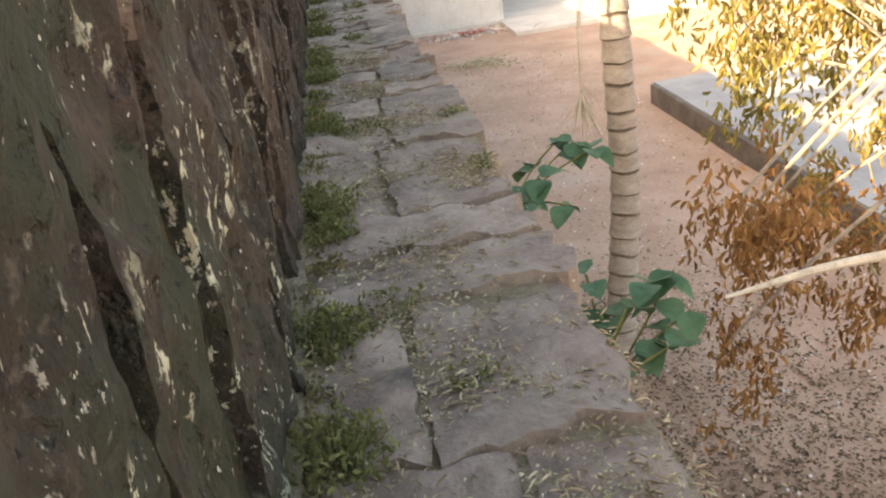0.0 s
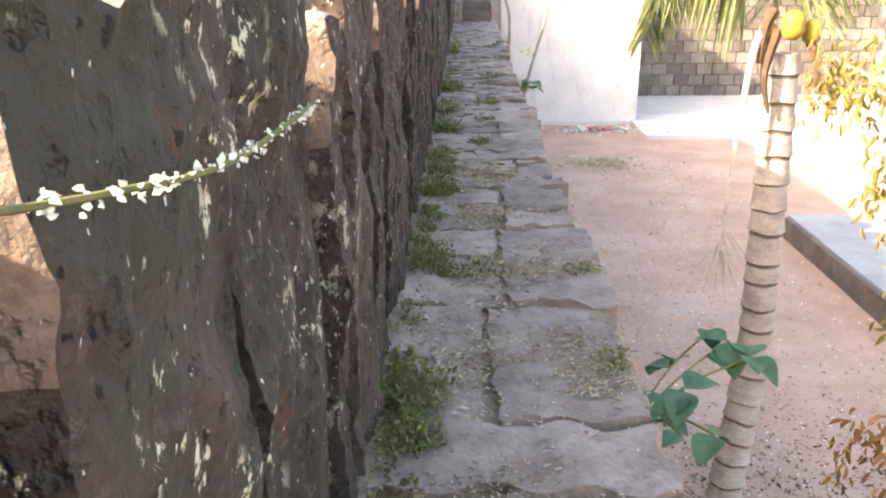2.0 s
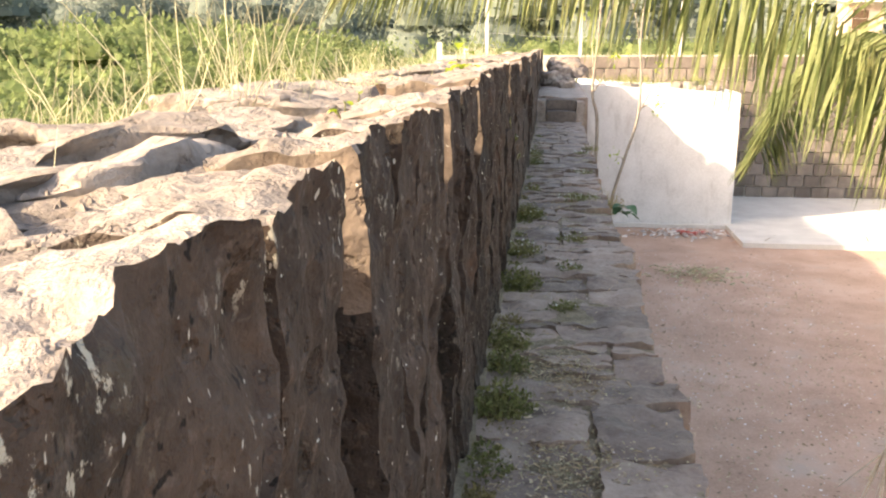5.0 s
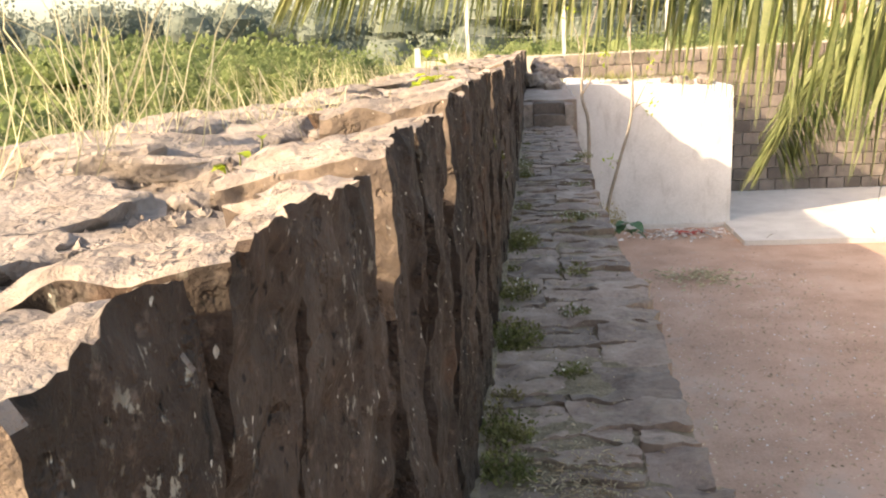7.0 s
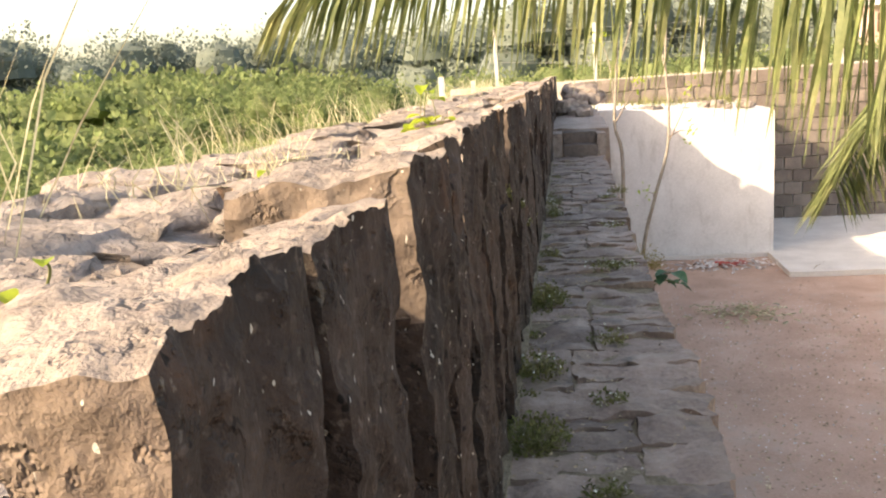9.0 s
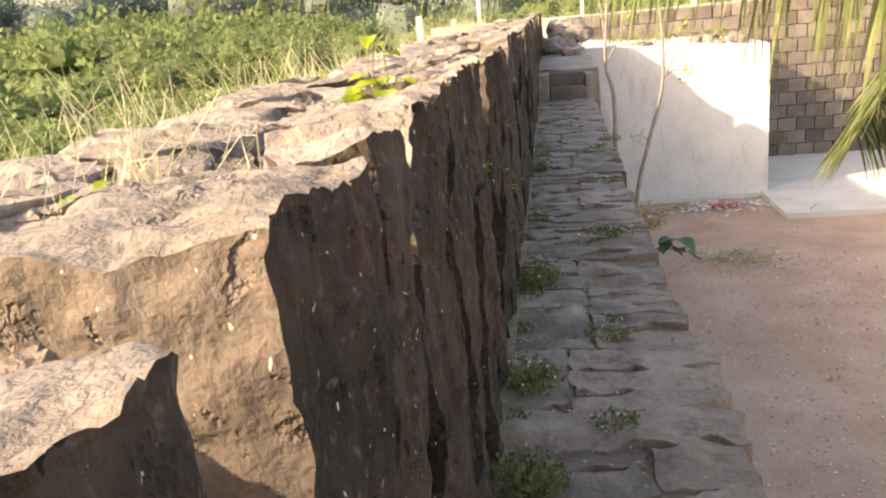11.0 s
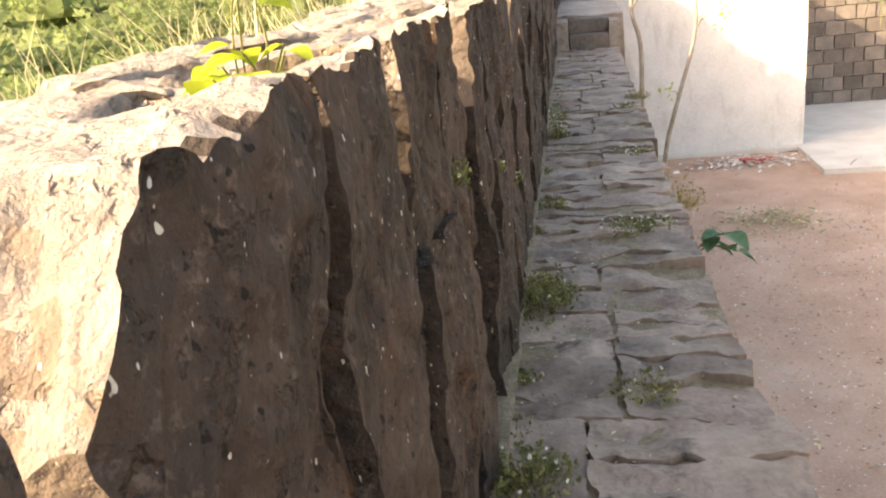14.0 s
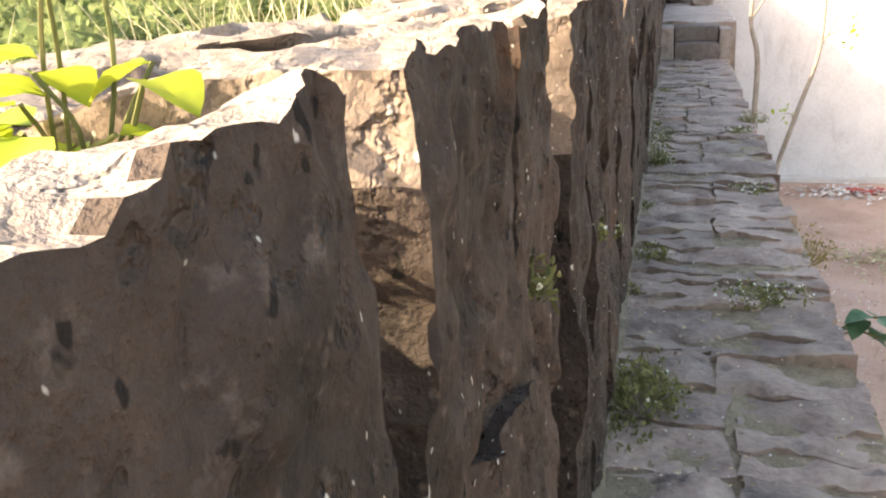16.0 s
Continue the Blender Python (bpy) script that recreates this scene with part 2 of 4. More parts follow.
def block(size, cells, rough, coarse, seed, round_edge=0.2, shape=None):
    """A stone: a box of that size, centred at its base, its faces divided, its edges worn and its faces uneven."""
    n = [max(1, int(c)) for c in cells]
    index, verts, faces = {}, [], []

    def corner(i, j, k):
        key = (i, j, k)
        if key not in index:
            u = [2 * v / m - 1 for v, m in zip(key, n)]
            # worn edges: pull in where two faces meet
            p = []
            for a in range(3):
                others = [abs(u[b]) for b in range(3) if b != a]
                pull = sum(max(0.0, o - 0.72) for o in others) * round_edge
                p.append(u[a] * (0.5 * size[a] - pull * min(size)))
            q = Vector(p)
            d = Vector((fbm(q.x * coarse + seed, q.y * coarse, q.z * coarse), fbm(q.x * coarse, q.y * coarse + seed, q.z * coarse + 9),
                        fbm(q.x * coarse + 5, q.y * coarse, q.z * coarse + seed)))
            q += d * rough
            if shape:
                q = shape(q)
            index[key] = len(verts)
            verts.append((q.x, q.y, q.z + 0.5 * size[2]))
        return index[key]

    for a in range(3):
        b, c = (a + 1) % 3, (a + 2) % 3
        for side in (0, n[a]):
            for i in range(n[b]):
                for j in range(n[c]):
                    quad = []
                    for di, dj in ((0, 0), (1, 0), (1, 1), (0, 1)):
                        key = [0, 0, 0]
                        key[a], key[b], key[c] = side, i + di, j + dj
                        quad.append(corner(*key))
                    faces.append(quad if side else quad[::-1])
    return verts, faces


def tube(points, radii, sides=8):
    """A tapering round limb along points."""
    verts, faces = [], []
    points = [Vector(p) for p in points]
    for i, p in enumerate(points):
        way = (points[min(i + 1, len(points) - 1)] - points[max(i - 1, 0)]).normalized()
        a = way.orthogonal().normalized()
        b = way.cross(a)
        for k in range(sides):
            s = 2 * math.pi * k / sides
            verts.append(p + (a * math.cos(s) + b * math.sin(s)) * radii[i])
    for i in range(len(points) - 1):
        for k in range(sides):
            l = (k + 1) % sides
            faces.append((i * sides + k, i * sides + l, (i + 1) * sides + l, (i + 1) * sides + k))
    faces.append(tuple(range(sides))[::-1])
    faces.append(tuple((len(points) - 1) * sides + k for k in range(sides)))
    return verts, faces


def curve(knots, steps=12):
    """A smooth line through the knots (Catmull-Rom)."""
    k = [Vector(p) for p in knots]
    k = [2 * k[0] - k[1]] + k + [2 * k[-1] - k[-2]]
    out = []
    for i in range(1, len(k) - 2):
        for s in range(steps):
            t = s / steps
            out.append(0.5 * (2 * k[i] + (k[i + 1] - k[i - 1]) * t + (2 * k[i - 1] - 5 * k[i] + 4 * k[i + 1] - k[i + 2]) * t * t
                              + (3 * k[i] - k[i - 1] - 3 * k[i + 1] + k[i + 2]) * t ** 3))
    out.append(k[-2])
    return out


def joined(pieces):
    verts, faces = [], []
    for v, f in pieces:
        base = len(verts)
        verts.extend(v)
        faces.extend(tuple(base + i for i in face) for face in f)
    return verts, faces


def leaves(centres, ways, sizes, wide=0.35, fold=0.25, ups=None):
    """Leaves as folded blades of six corners, from their stalk along ways. numpy arrays throughout."""
    c, w, s = np.asarray(centres, float), np.asarray(ways, float), np.asarray(sizes, float)[:, None]
    w /= np.linalg.norm(w, axis=1, keepdims=True) + 1e-9
    up = nrng.normal(size=w.shape) if ups is None else np.asarray(ups, float)
    side = np.cross(w, up)
    side /= np.linalg.norm(side, axis=1, keepdims=True) + 1e-9
    normal = np.cross(side, w)
    rows = [c, c + w * s * 0.35 + side * s * wide * 0.5 + normal * s * fold * 0.3, c + w * s * 0.75 + side * s * wide * 0.32 + normal * s * fold * 0.15,
            c + w * s - normal * s * fold * 0.3, c + w * s * 0.75 - side * s * wide * 0.32 + normal * s * fold * 0.15,
            c + w * s * 0.35 - side * s * wide * 0.5 + normal * s * fold * 0.3]
    verts = np.stack(rows, 1).reshape(-1, 3)
    base = 6 * np.arange(len(c))[:, None]
    faces = np.concatenate([base + [0, 1, 2, 3], base + [0, 3, 4, 5]])
    return verts.tolist(), faces.tolist()


def blades(roots, tips, width, bend):
    """Grass or palm leaflets: narrow strips from root to tip that bend along the vector bend."""
    a, b = np.asarray(roots, float), np.asarray(tips, float)
    w = np.cross(b - a, nrng.normal(size=a.shape))
    w *= (np.asarray(width, float).reshape(-1, 1) if np.ndim(width) else width) / (np.linalg.norm(w, axis=1, keepdims=True) + 1e-9) / 2
    mid = (a + b) / 2 + np.asarray(bend, float)
    verts = np.stack([a - w * 0.6, a + w * 0.6, mid + w, mid - w, b], 1).reshape(-1, 3)
    k = 5 * np.arange(len(a))[:, None]
    quads, tris = k + [0, 1, 2, 3], k + [3, 2, 4]
    return verts.tolist(), quads.tolist() + tris.tolist()


# ---- ground ----
YARD, FIELD = -3.84, -1.0


def ground_height(x, y):
    if x < -1.4:
        z = FIELD + 0.25 * noise.noise((x * 0.15, y * 0.15, 0)) + min(2.0, max(0.0, -x - 30) * 0.02)
        return z + max(0.0, min(1.0, (y - 34) / 3)) * 1.6
    if y > 36.2:
        return 0.6 + 0.3 * noise.noise((x * 0.1, y * 0.1, 3)) + min(2.0, (y - 36) * 0.02)
    return YARD + 0.03 * noise.noise((x * 0.7, y * 0.7, 5))


xs = [-1500, -700, -300, -150, -90, -60, -40, -28, -20, -14, -10, -7, -5, -3.5, -2.5, -1.7, -1.41, -1.39, -0.5] + [0.5 * i for i in range(1, 32)] + [17, 20, 26, 36, 55, 90, 200, 500, 1500]
ys = [-1500, -500, -150, -60, -30, -15, -8] + [-4 + i for i in range(40)] + [36.0, 36.1, 36.3, 38, 42, 48, 58, 75, 100, 150, 300, 700, 1500]
g_verts = [(x, y, ground_height(x, y)) for y in ys for x in xs]
g_faces, g_which = [], []
for j in range(len(ys) - 1):
    for i in range(len(xs) - 1):
        g_faces.append((j * len(xs) + i, j * len(xs) + i + 1, (j + 1) * len(xs) + i + 1, (j + 1) * len(xs) + i))
        g_which.append(0 if xs[i] >= -1.4 and ys[j] < 36 else 1)
tagged(part("ground", mesh_of("ground", g_verts, g_faces, [soil, field_soil], True, g_which)), "reddish bare courtyard soil and a green field beyond the wall", "ground", kind="structure")

# ---- walkway ledge ----
EDGE, FACE, TOP = 0.5, -0.39, 1.36
v, f = block((EDGE - FACE - 0.03, 27.0, 3.85), (3, 30, 6), 0.03, 1.5, 3, 0.02)
walkway = tagged(part("walkway", mesh_of("walkway", v, f, joint_soil), at=pose((EDGE + FACE) / 2 - 0.02, 8.5, -3.84 - 0.022)),
                 "raised stone walkway with soil and dry litter in its joints", "walkway", kind="structure")

# ---- parapet wall of upright slabs ----
wall = tagged(part("wall_west", mesh_of("wall_west", *block((0.95, 36.0, 4.86), (4, 60, 10), 0.05, 1.3, 11, 0.03), mortar), at=pose(-1.25, 13.0, -3.84)),
              "thick dry-stone parapet wall of brown basalt with a rubble core", "wall", kind="structure")
wall_inverse = wall.matrix_basis.inverted()


def stone_of(name, me, x, y, z, turn=(0, 0, 0), parent=wall, size=1.0):
    ob = new(name, me)
    ob.parent = parent
    ob.matrix_basis = parent.matrix_basis.inverted() @ pose(x, y, z, *turn) @ Matrix.Diagonal((*([size] * 3 if isinstance(size, (int, float)) else size), 1))
    return ob


def ease(v, low, high):
    k = min(1.0, max(0.0, (v - low) / (high - low)))
    return k * k * (3 - 2 * k)


def slab(y0, y1, top, depth, seed, fine=1.0, broken=False, shoulder=0.0, cuts=(0.0, 0.0), base=0.0, proud=0.0):
    """An upright slab of the parapet. cuts: how far its two upright edges draw back below the shoulder height."""
    width, r = y1 - y0, random.Random(seed)
    tilt = r.uniform(-0.03, 0.03)
    high = top + 0.06 - base
    scar_y, scar_z, scar = r.uniform(-0.4, 0.4) * width, r.uniform(-0.1, 0.45) * high, r.uniform(0.14, 0.3)

    def shape(q):
        z = q.z + 0.5 * high - 0.06 + base
        up = q.z / high + 0.5
        front = min(1.0, max(0.0, 0.5 + q.x / depth))
        e = min(1.0, 2 * abs(q.y) / width)
        side, which = e ** 4, 3 if q.y > 0 else 0
        at = (y0 + y1) / 2 + q.y
        # upright edges: slow waver, chips, rough broken sides
        out = 0.010 * fbm(seed * 1.3, z * 3.0, 7 + which, 2) + 0.006 * noise.noise((z * 19, q.x * 6, seed + which)) + 0.004 * noise.noise((z * 47, q.x * 15, seed + which))
        out -= 0.025 * max(0.0, noise.noise((seed * 0.7, z * 6.5, which)) - 0.2)
        out += (1 - front) * (0.03 * fbm(q.x * 7 + seed, z * 6, 4 + which, 3) + 0.012 * noise.noise((q.x * 22, z * 20, seed)))
        out -= cuts[1 if q.y > 0 else 0] * ease(z, 1.23, 1.03) * (0.85 + 0.3 * noise.noise((seed, z * 5, which)))
        y = q.y + side * out * (1 if q.y > 0 else -1)
        # top: uneven crown, front edge chipped away in bites
        lift = 0.0
        if up > 0.6:
            k = (up - 0.6) / 0.4
            bite = max(0.0, fbm(at * 7, seed * 0.3, 3, 3) - 0.02)
            lift = tilt * q.y - 0.05 * (1 - front) + 0.024 * fbm(at * 4, q.x * 5, 2, 3) + 0.012 * fbm(at * 15, q.x * 15, 5, 2)
            lift -= front ** 2 * (0.02 * bite + 0.015 * abs(noise.noise((at * 26, seed, 1))) + 0.010 * abs(noise.noise((at * 58, seed, 4))))
            lift -= e ** 10 * 0.02 * max(0.0, 0.4 + noise.noise((seed * 2.1, which, q.x * 5)))
            lift *= k
            if shoulder:
                lift -= k * shoulder * min(1.0, max(0.0, (y0 + 0.13 - at) / 0.12))
        # face: hollows where flakes split off, with sharp low steps between them
        a = fbm(at * 3.4 + seed, z * 2.4, seed, 3)
        x = 0.018 * (math.floor(3.0 * a) + 0.5) / 3.0 + 0.02 * a - 0.016 * abs(noise.noise((at * 9, z * 7, seed))) + 0.0035 * noise.noise((at * 27, z * 24, seed))
        d = math.hypot(q.y - scar_y, 0.6 * (q.z - scar_z)) + 0.04 * noise.noise((at * 8, z * 8, 2))
        x -= 0.018 * (1 - ease(d, scar - 0.03, scar))
        x = q.x + front * x
        if up > 0.9:
            x -= front * (up - 0.9) * (0.02 + 0.25 * max(0.0, fbm(at * 6, seed, 1, 2)) + 0.25 * max(0.0, noise.noise((at * 21, z * 12, seed))))
            x += (1 - front) * (up - 0.9) * 0.9 * fbm(q.y * 7, seed, 6, 2)
        return Vector((x, y, q.z + lift))

    v, f = block((depth, width, high), (max(4, depth / 0.02 * fine), max(4, width / 0.0165 * fine), max(8, high / 0.021 * fine)), 0.003, 11.0, seed, 0.035, shape)
    me = mesh_of("stone_slab", v, f, [basalt, weathered_lit, fracture_lit], True)
    # sunlit colours by face direction: pale on tops, tan high on south sides at gaps
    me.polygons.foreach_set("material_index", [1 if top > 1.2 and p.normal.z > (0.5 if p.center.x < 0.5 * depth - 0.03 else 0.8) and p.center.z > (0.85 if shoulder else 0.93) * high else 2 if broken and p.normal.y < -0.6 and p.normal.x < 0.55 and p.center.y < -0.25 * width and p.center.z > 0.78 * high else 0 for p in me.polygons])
    return stone_of("stone_slab", me, FACE - depth / 2 + 0.006 + proud + r.uniform(-0.008, 0.006), (y0 + y1) / 2, base - 0.06, (0, r.uniform(-0.3, 0.5), r.uniform(-1.0, 1.0)))


SLABS = [(-3.0, -2.35), (-2.3, -1.5), (-1.46, -0.8), (-0.76, -0.1), (-0.06, 0.5), (0.54, 1.2), (1.24, 1.85), (1.89, 2.4), (2.44, 2.86), (2.89, 3.25),
         (3.42, 3.955), (3.975, 4.48), (4.715, 4.84), (4.85, 5.335), (5.355, 5.70), (5.915, 6.165), (6.18, 6.375), (6.405, 6.83), (6.965, 7.385), (7.395, 7.825),
         (8.05, 8.495), (8.53, 8.83), (8.935, 9.46), (9.495, 9.885), (10.04, 10.475), (10.53, 10.86), (11.2, 11.5), (11.53, 11.9)]
TOPS = [1.36] * 9 + [1.35, 1.36, 1.365, 1.255, 1.36, 1.365, 1.37, 1.385, 1.37, 1.375, 1.38, 1.40, 1.41, 1.41, 1.40, 1.405, 1.40, 1.375, 1.38]
# slabs that narrow downwards, which leaves dark clefts: how much at their south and north edge
CLEFTS = {3.42: (0.0, 0.05), 4.85: (0.0, 0.16), 5.355: (0.0, 0.03), 6.965: (0.0, 0.12), 8.05: (0.0, 0.11), 8.53: (0.0, 0.03), 8.935: (0.0, 0.11), 9.495: (0.0, 0.0), 10.04: (0.0, 0.1), 10.53: (0.0, 0.03)}
DEEP = {8.05: 0.42, 4.715: 0.3, 4.85: 0.26, 5.915: 0.3, 6.965: 0.34, 10.04: 0.36, 8.935: 0.36, 11.2: 0.3}
y = 11.94
while y < 30.5:
    w = rng.uniform(0.24, 0.5)
    SLABS.append((y, y + w))
    TOPS.append(rng.uniform(1.33, 1.42))
    y += w + (rng.uniform(0.12, 0.2) if rng.random() < 0.22 else rng.uniform(0.015, 0.05))
gaps = []
for k, ((y0, y1), top) in enumerate(zip(SLABS, TOPS)):
    before = SLABS[k - 1][1] if k else y0
    slab(y0, y1, top, DEEP.get(y0, rng.uniform(0.16, 0.28)), 20 + k, 1.45 if 4.6 < y0 < 11 else 1.0 if 2.2 < y0 < 12 else 0.35, y0 - before > 0.1, 0.16 if y0 == 8.935 else 0.0, CLEFTS.get(y0, (0.0, rng.choice((0.0, 0.0, 0.03, 0.07)))),
         0.985 if y0 == 10.04 else 0.0)
    if k and y0 - before > 0.1:
        gaps.append((before, y0))
# stones under the short slab and in the widest clefts
slab(9.99, 10.4, 0.975, 0.3, 201, proud=0.012)
slab(9.31, 9.45, 0.78, 0.2, 202, proud=-0.06)
slab(8.33, 8.52, 0.6, 0.2, 203, proud=-0.03)
slab(5.15, 5.33, 0.62, 0.2, 204, proud=-0.05)

# soil at the wall's foot
v, f = block((0.4, 27.0, 0.2), (4, 240, 2), 0.012, 7.0, 15, 0.1)
tagged(part("wall_foot_soil", mesh_of("wall_foot_soil", v, f, joint_soil, True), at=pose(-0.56, 8.5, -0.17)), "packed soil along the foot of the stone wall", "soil", kind="structure")

# filler stones inside the gaps and rubble on the wall's top
SHAPES = []
for k in range(10):
    size = (rng.uniform(0.7, 1.1), rng.uniform(0.8, 1.3), rng.uniform(0.45, 0.8))
    v, f = block(size, (9, 9, 7), 0.17, 2.2, 50 + 7 * k, 0.22, lambda q: q + 0.03 * noise.noise_vector(q * 6))
    SHAPES.append([mesh_of("stone", v, f, m, True) for m in (basalt, weathered_lit)])
for y0, y1 in gaps:
    z = -0.02
    limit = 0.96 if y0 < 5 else 0.8
    while z < limit:
        s = rng.uniform(0.13, 0.24)
        stone_of("stone", rng.choice(SHAPES)[0], FACE - rng.uniform(0.18, 0.3), (y0 + y1) / 2 + rng.uniform(-0.02, 0.02), z, (0, 0, rng.uniform(0, 360)), size=s)
        z += s * 0.52

for k, (y0, y1) in enumerate(gaps):
    wide, tall = y1 - y0 + 0.05, 0.5
    if wide < 0.16:
        continue
    v, f = block((0.4, wide, tall), (12, 9, 14), 0.06, 5.0, 300 + k, 0.28, lambda q: q + 0.012 * noise.noise_vector(q * 14))
    stone_of("stone", mesh_of("stone", v, f, basalt, True), FACE - 0.42 + rng.uniform(-0.03, 0.03), (y0 + y1) / 2, rng.uniform(0.68, 0.74), (rng.uniform(-4, 4), rng.uniform(2, 8), rng.uniform(-8, 8)))

bed_x = [-1.78 + 0.045 * i for i in range(28)]
bed_y = [-4 + 0.25 * i for i in range(24)] + [2.0 + 0.045 * i for i in range(230)] + [12.35 + 0.2 * i for i in range(92)]


def bed_height(x, y):
    edge = max(0.0, -x - 1.5) * 1.6
    for a, b in gaps:
        if x > -0.66 and a - 0.03 < y < b + 0.03:
            edge += min(1.0, (x + 0.66) * 12) * 0.5
    return 1.205 + 0.06 * min(1.0, max(0.0, (x + 1.55) * 1.5)) + 0.055 * fbm(x * 2.6, y * 2.6, 1, 3) + 0.026 * noise.noise((x * 17, y * 17, 4)) + 0.014 * noise.noise((x * 38, y * 38, 9)) - edge * edge


v = [(x, y, bed_height(x, y)) for y in bed_y for x in bed_x]
n = len(bed_x)
f = [(j * n + i, j * n + i + 1, (j + 1) * n + i + 1, (j + 1) * n + i) for j in range(len(bed_y) - 1) for i in range(n - 1)]
tagged(part("wall_top", mesh_of("wall_top", v, f, mortar, True)), "crumbling earth and gravel bed along the top of the stone wall", "wall", kind="structure")
for k in range(560):
    x = rng.choice([rng.uniform(-1.66, -0.7), rng.uniform(-1.66, -0.7), rng.uniform(-1.66, -1.2), rng.uniform(-0.85, -0.66)])
    y = rng.uniform(2.6, 15.0) if k < 460 else rng.uniform(15, 30)
    s = rng.choice([rng.uniform(0.05, 0.13), rng.uniform(0.08, 0.2), rng.uniform(0.15, 0.3), rng.uniform(0.3, 0.46)])
    s = min(s, max(0.05, -0.64 - x))
    stone_of("stone", rng.choice(SHAPES)[1], x, y, bed_height(x, y) - 0.2 * s, (rng.uniform(-8, 8), rng.uniform(-8, 8), rng.uniform(0, 360)),
             size=(s * rng.uniform(0.9, 1.4), s * rng.uniform(0.9, 1.4), s * rng.uniform(0.35, 0.7)))

for k in range(70):
    x, y, s = rng.uniform(-1.5, -1.0), rng.uniform(4.5, 14.0), rng.uniform(0.28, 0.46)
    s = min(s, (-0.66 - x) * 0.85)
    stone_of("stone", rng.choice(SHAPES)[1], x, y, bed_height(x, y) - 0.06, (rng.uniform(-7, 3), rng.uniform(-5, 5), rng.uniform(0, 360)), size=(s, s * rng.uniform(1.0, 1.5), s * rng.uniform(0.3, 0.5)))

# gravel on the bed
pts = [(rng.uniform(-1.7, -0.6), rng.uniform(2.5, 14)) for _ in range(14000)]
tetra = []
for x, y in pts:
    s, z = rng.uniform(0.004, 0.015), bed_height(x, y)
    a = rng.uniform(0, 6.28)
    corners = [(x + s * math.cos(a + t), y + s * math.sin(a + t), z - 0.004) for t in (0, 2.1, 4.2)] + [(x + rng.uniform(-s, s) * 0.4, y, z + 0.7 * s)]
    tetra.append((corners, [(0, 1, 3), (1, 2, 3), (2, 0, 3)]))
tagged(part("gravel", mesh_of("gravel", *joined(tetra), weathered_lit)), "loose stone chips on the wall top", "gravel", kind="stuff")

# ---- paving of the walkway ----
def paving_stone(x0, x1, y0, y1, k):
    d, skew = y1 - y0, rng.uniform(-0.1, 0.1)

    def shape(q):
        a = fbm(q.x * 3 + k, q.y * 4, k, 3)
        return Vector((q.x + 0.06 * fbm(q.y * 7, k, 3 if q.x > 0 else 0, 3) * (abs(q.x) * 2), q.y + skew * q.x + 0.14 * fbm(q.x * 5.0, k, 5 if q.y > 0 else 1, 3) * abs(q.y) / d,
                       q.z + 0.026 * math.floor(3 * a) / 3 + 0.010 * a + 0.006 * noise.noise((q.x * 14 + k, q.y * 14, k))))

    v, f = block((x1 - x0, d, 0.16), (max(6, (x1 - x0) / 0.034), max(5, d / 0.032), 2), 0.003, 14.0, k, 0.025, shape)
    stone_of("paving_stone", mesh_of("paving_stone", v, f, paving, True), (x0 + x1) / 2, (y0 + y1) / 2, -0.152 + rng.uniform(-0.008, 0.008),
             (rng.uniform(-2.2, 1.0), rng.uniform(-0.8, 0.8), rng.uniform(-2.5, 2.5)), walkway)


y, k = -4.0, 0
while y < 22.0:
    near = y < 7.5
    if rng.random() < 0.28:
        deep = rng.uniform(0.25, 0.5) if near else rng.uniform(0.16, 0.32)
        columns = [(FACE - 0.02, EDGE + rng.uniform(-0.04, 0.03), 1)]
    else:
        deep = rng.uniform(0.55, 1.1) if near else rng.uniform(0.4, 0.8)
        at = rng.uniform(-0.14, 0.24)
        gap = 0.014 if near else 0.007
        columns = [(FACE - 0.02, at - gap, rng.randint(1, 2 if near else 3)), (at + gap, EDGE + rng.uniform(-0.05, 0.03), rng.randint(1, 2 if near else 3))]
        if not near:
            columns = [(a, b, n + 1) for a, b, n in columns]
    for x0, x1, n in columns:
        cuts = sorted((i + rng.uniform(-0.28, 0.28)) / n for i in range(1, n))
        cuts = [0.0] + cuts + [1.0]
        for c0, c1 in zip(cuts, cuts[1:]):
            k += 1
            paving_stone(x0, x1, y + deep * c0 + (0.010 if near else 0.004), y + deep * c1 - (0.010 if near else 0.004), k)
    y += deep

# ---- steps and landing at the far end ----
steps = tagged(empty("steps", 0.1, 22.0, 0), "two dark stone steps up to a landing", "steps")
for i in range(2):
    v, f = block((0.6, 0.5, 0.215), (6, 4, 3), 0.012, 5.0, 70 + i, 0.08)
    ob = part("step", mesh_of("step", v, f, block_stone, True), steps)
    ob.location = (0.01, 0.29 + 0.3 * i, 0.005 + 0.215 * i)
v, f = block((0.2, 1.4, 0.44), (3, 6, 4), 0.012, 4.0, 77, 0.06)
tagged(part("kerb_stone", mesh_of("kerb_stone", v, f, weathered_lit, True), at=pose(-0.3, 22.7, 0.0)), "pale worn kerb stone beside the steps", "kerb")
v, f = block((0.16, 1.0, 0.4), (3, 6, 4), 0.012, 4.0, 79, 0.06)
tagged(part("kerb_stone", mesh_of("kerb_stone", v, f, weathered_lit, True), at=pose(0.49, 22.6, 0.0)), "pale worn kerb stone beside the steps", "kerb")
v, f = block((1.1, 7.8, 4.3), (6, 24, 6), 0.04, 1.5, 81, 0.02)
landing = tagged(part("landing", mesh_of("landing", v, f, paving, True), at=pose(0.12, 26.6, -3.84)), "worn stone landing above the steps", "landing", kind="structure")
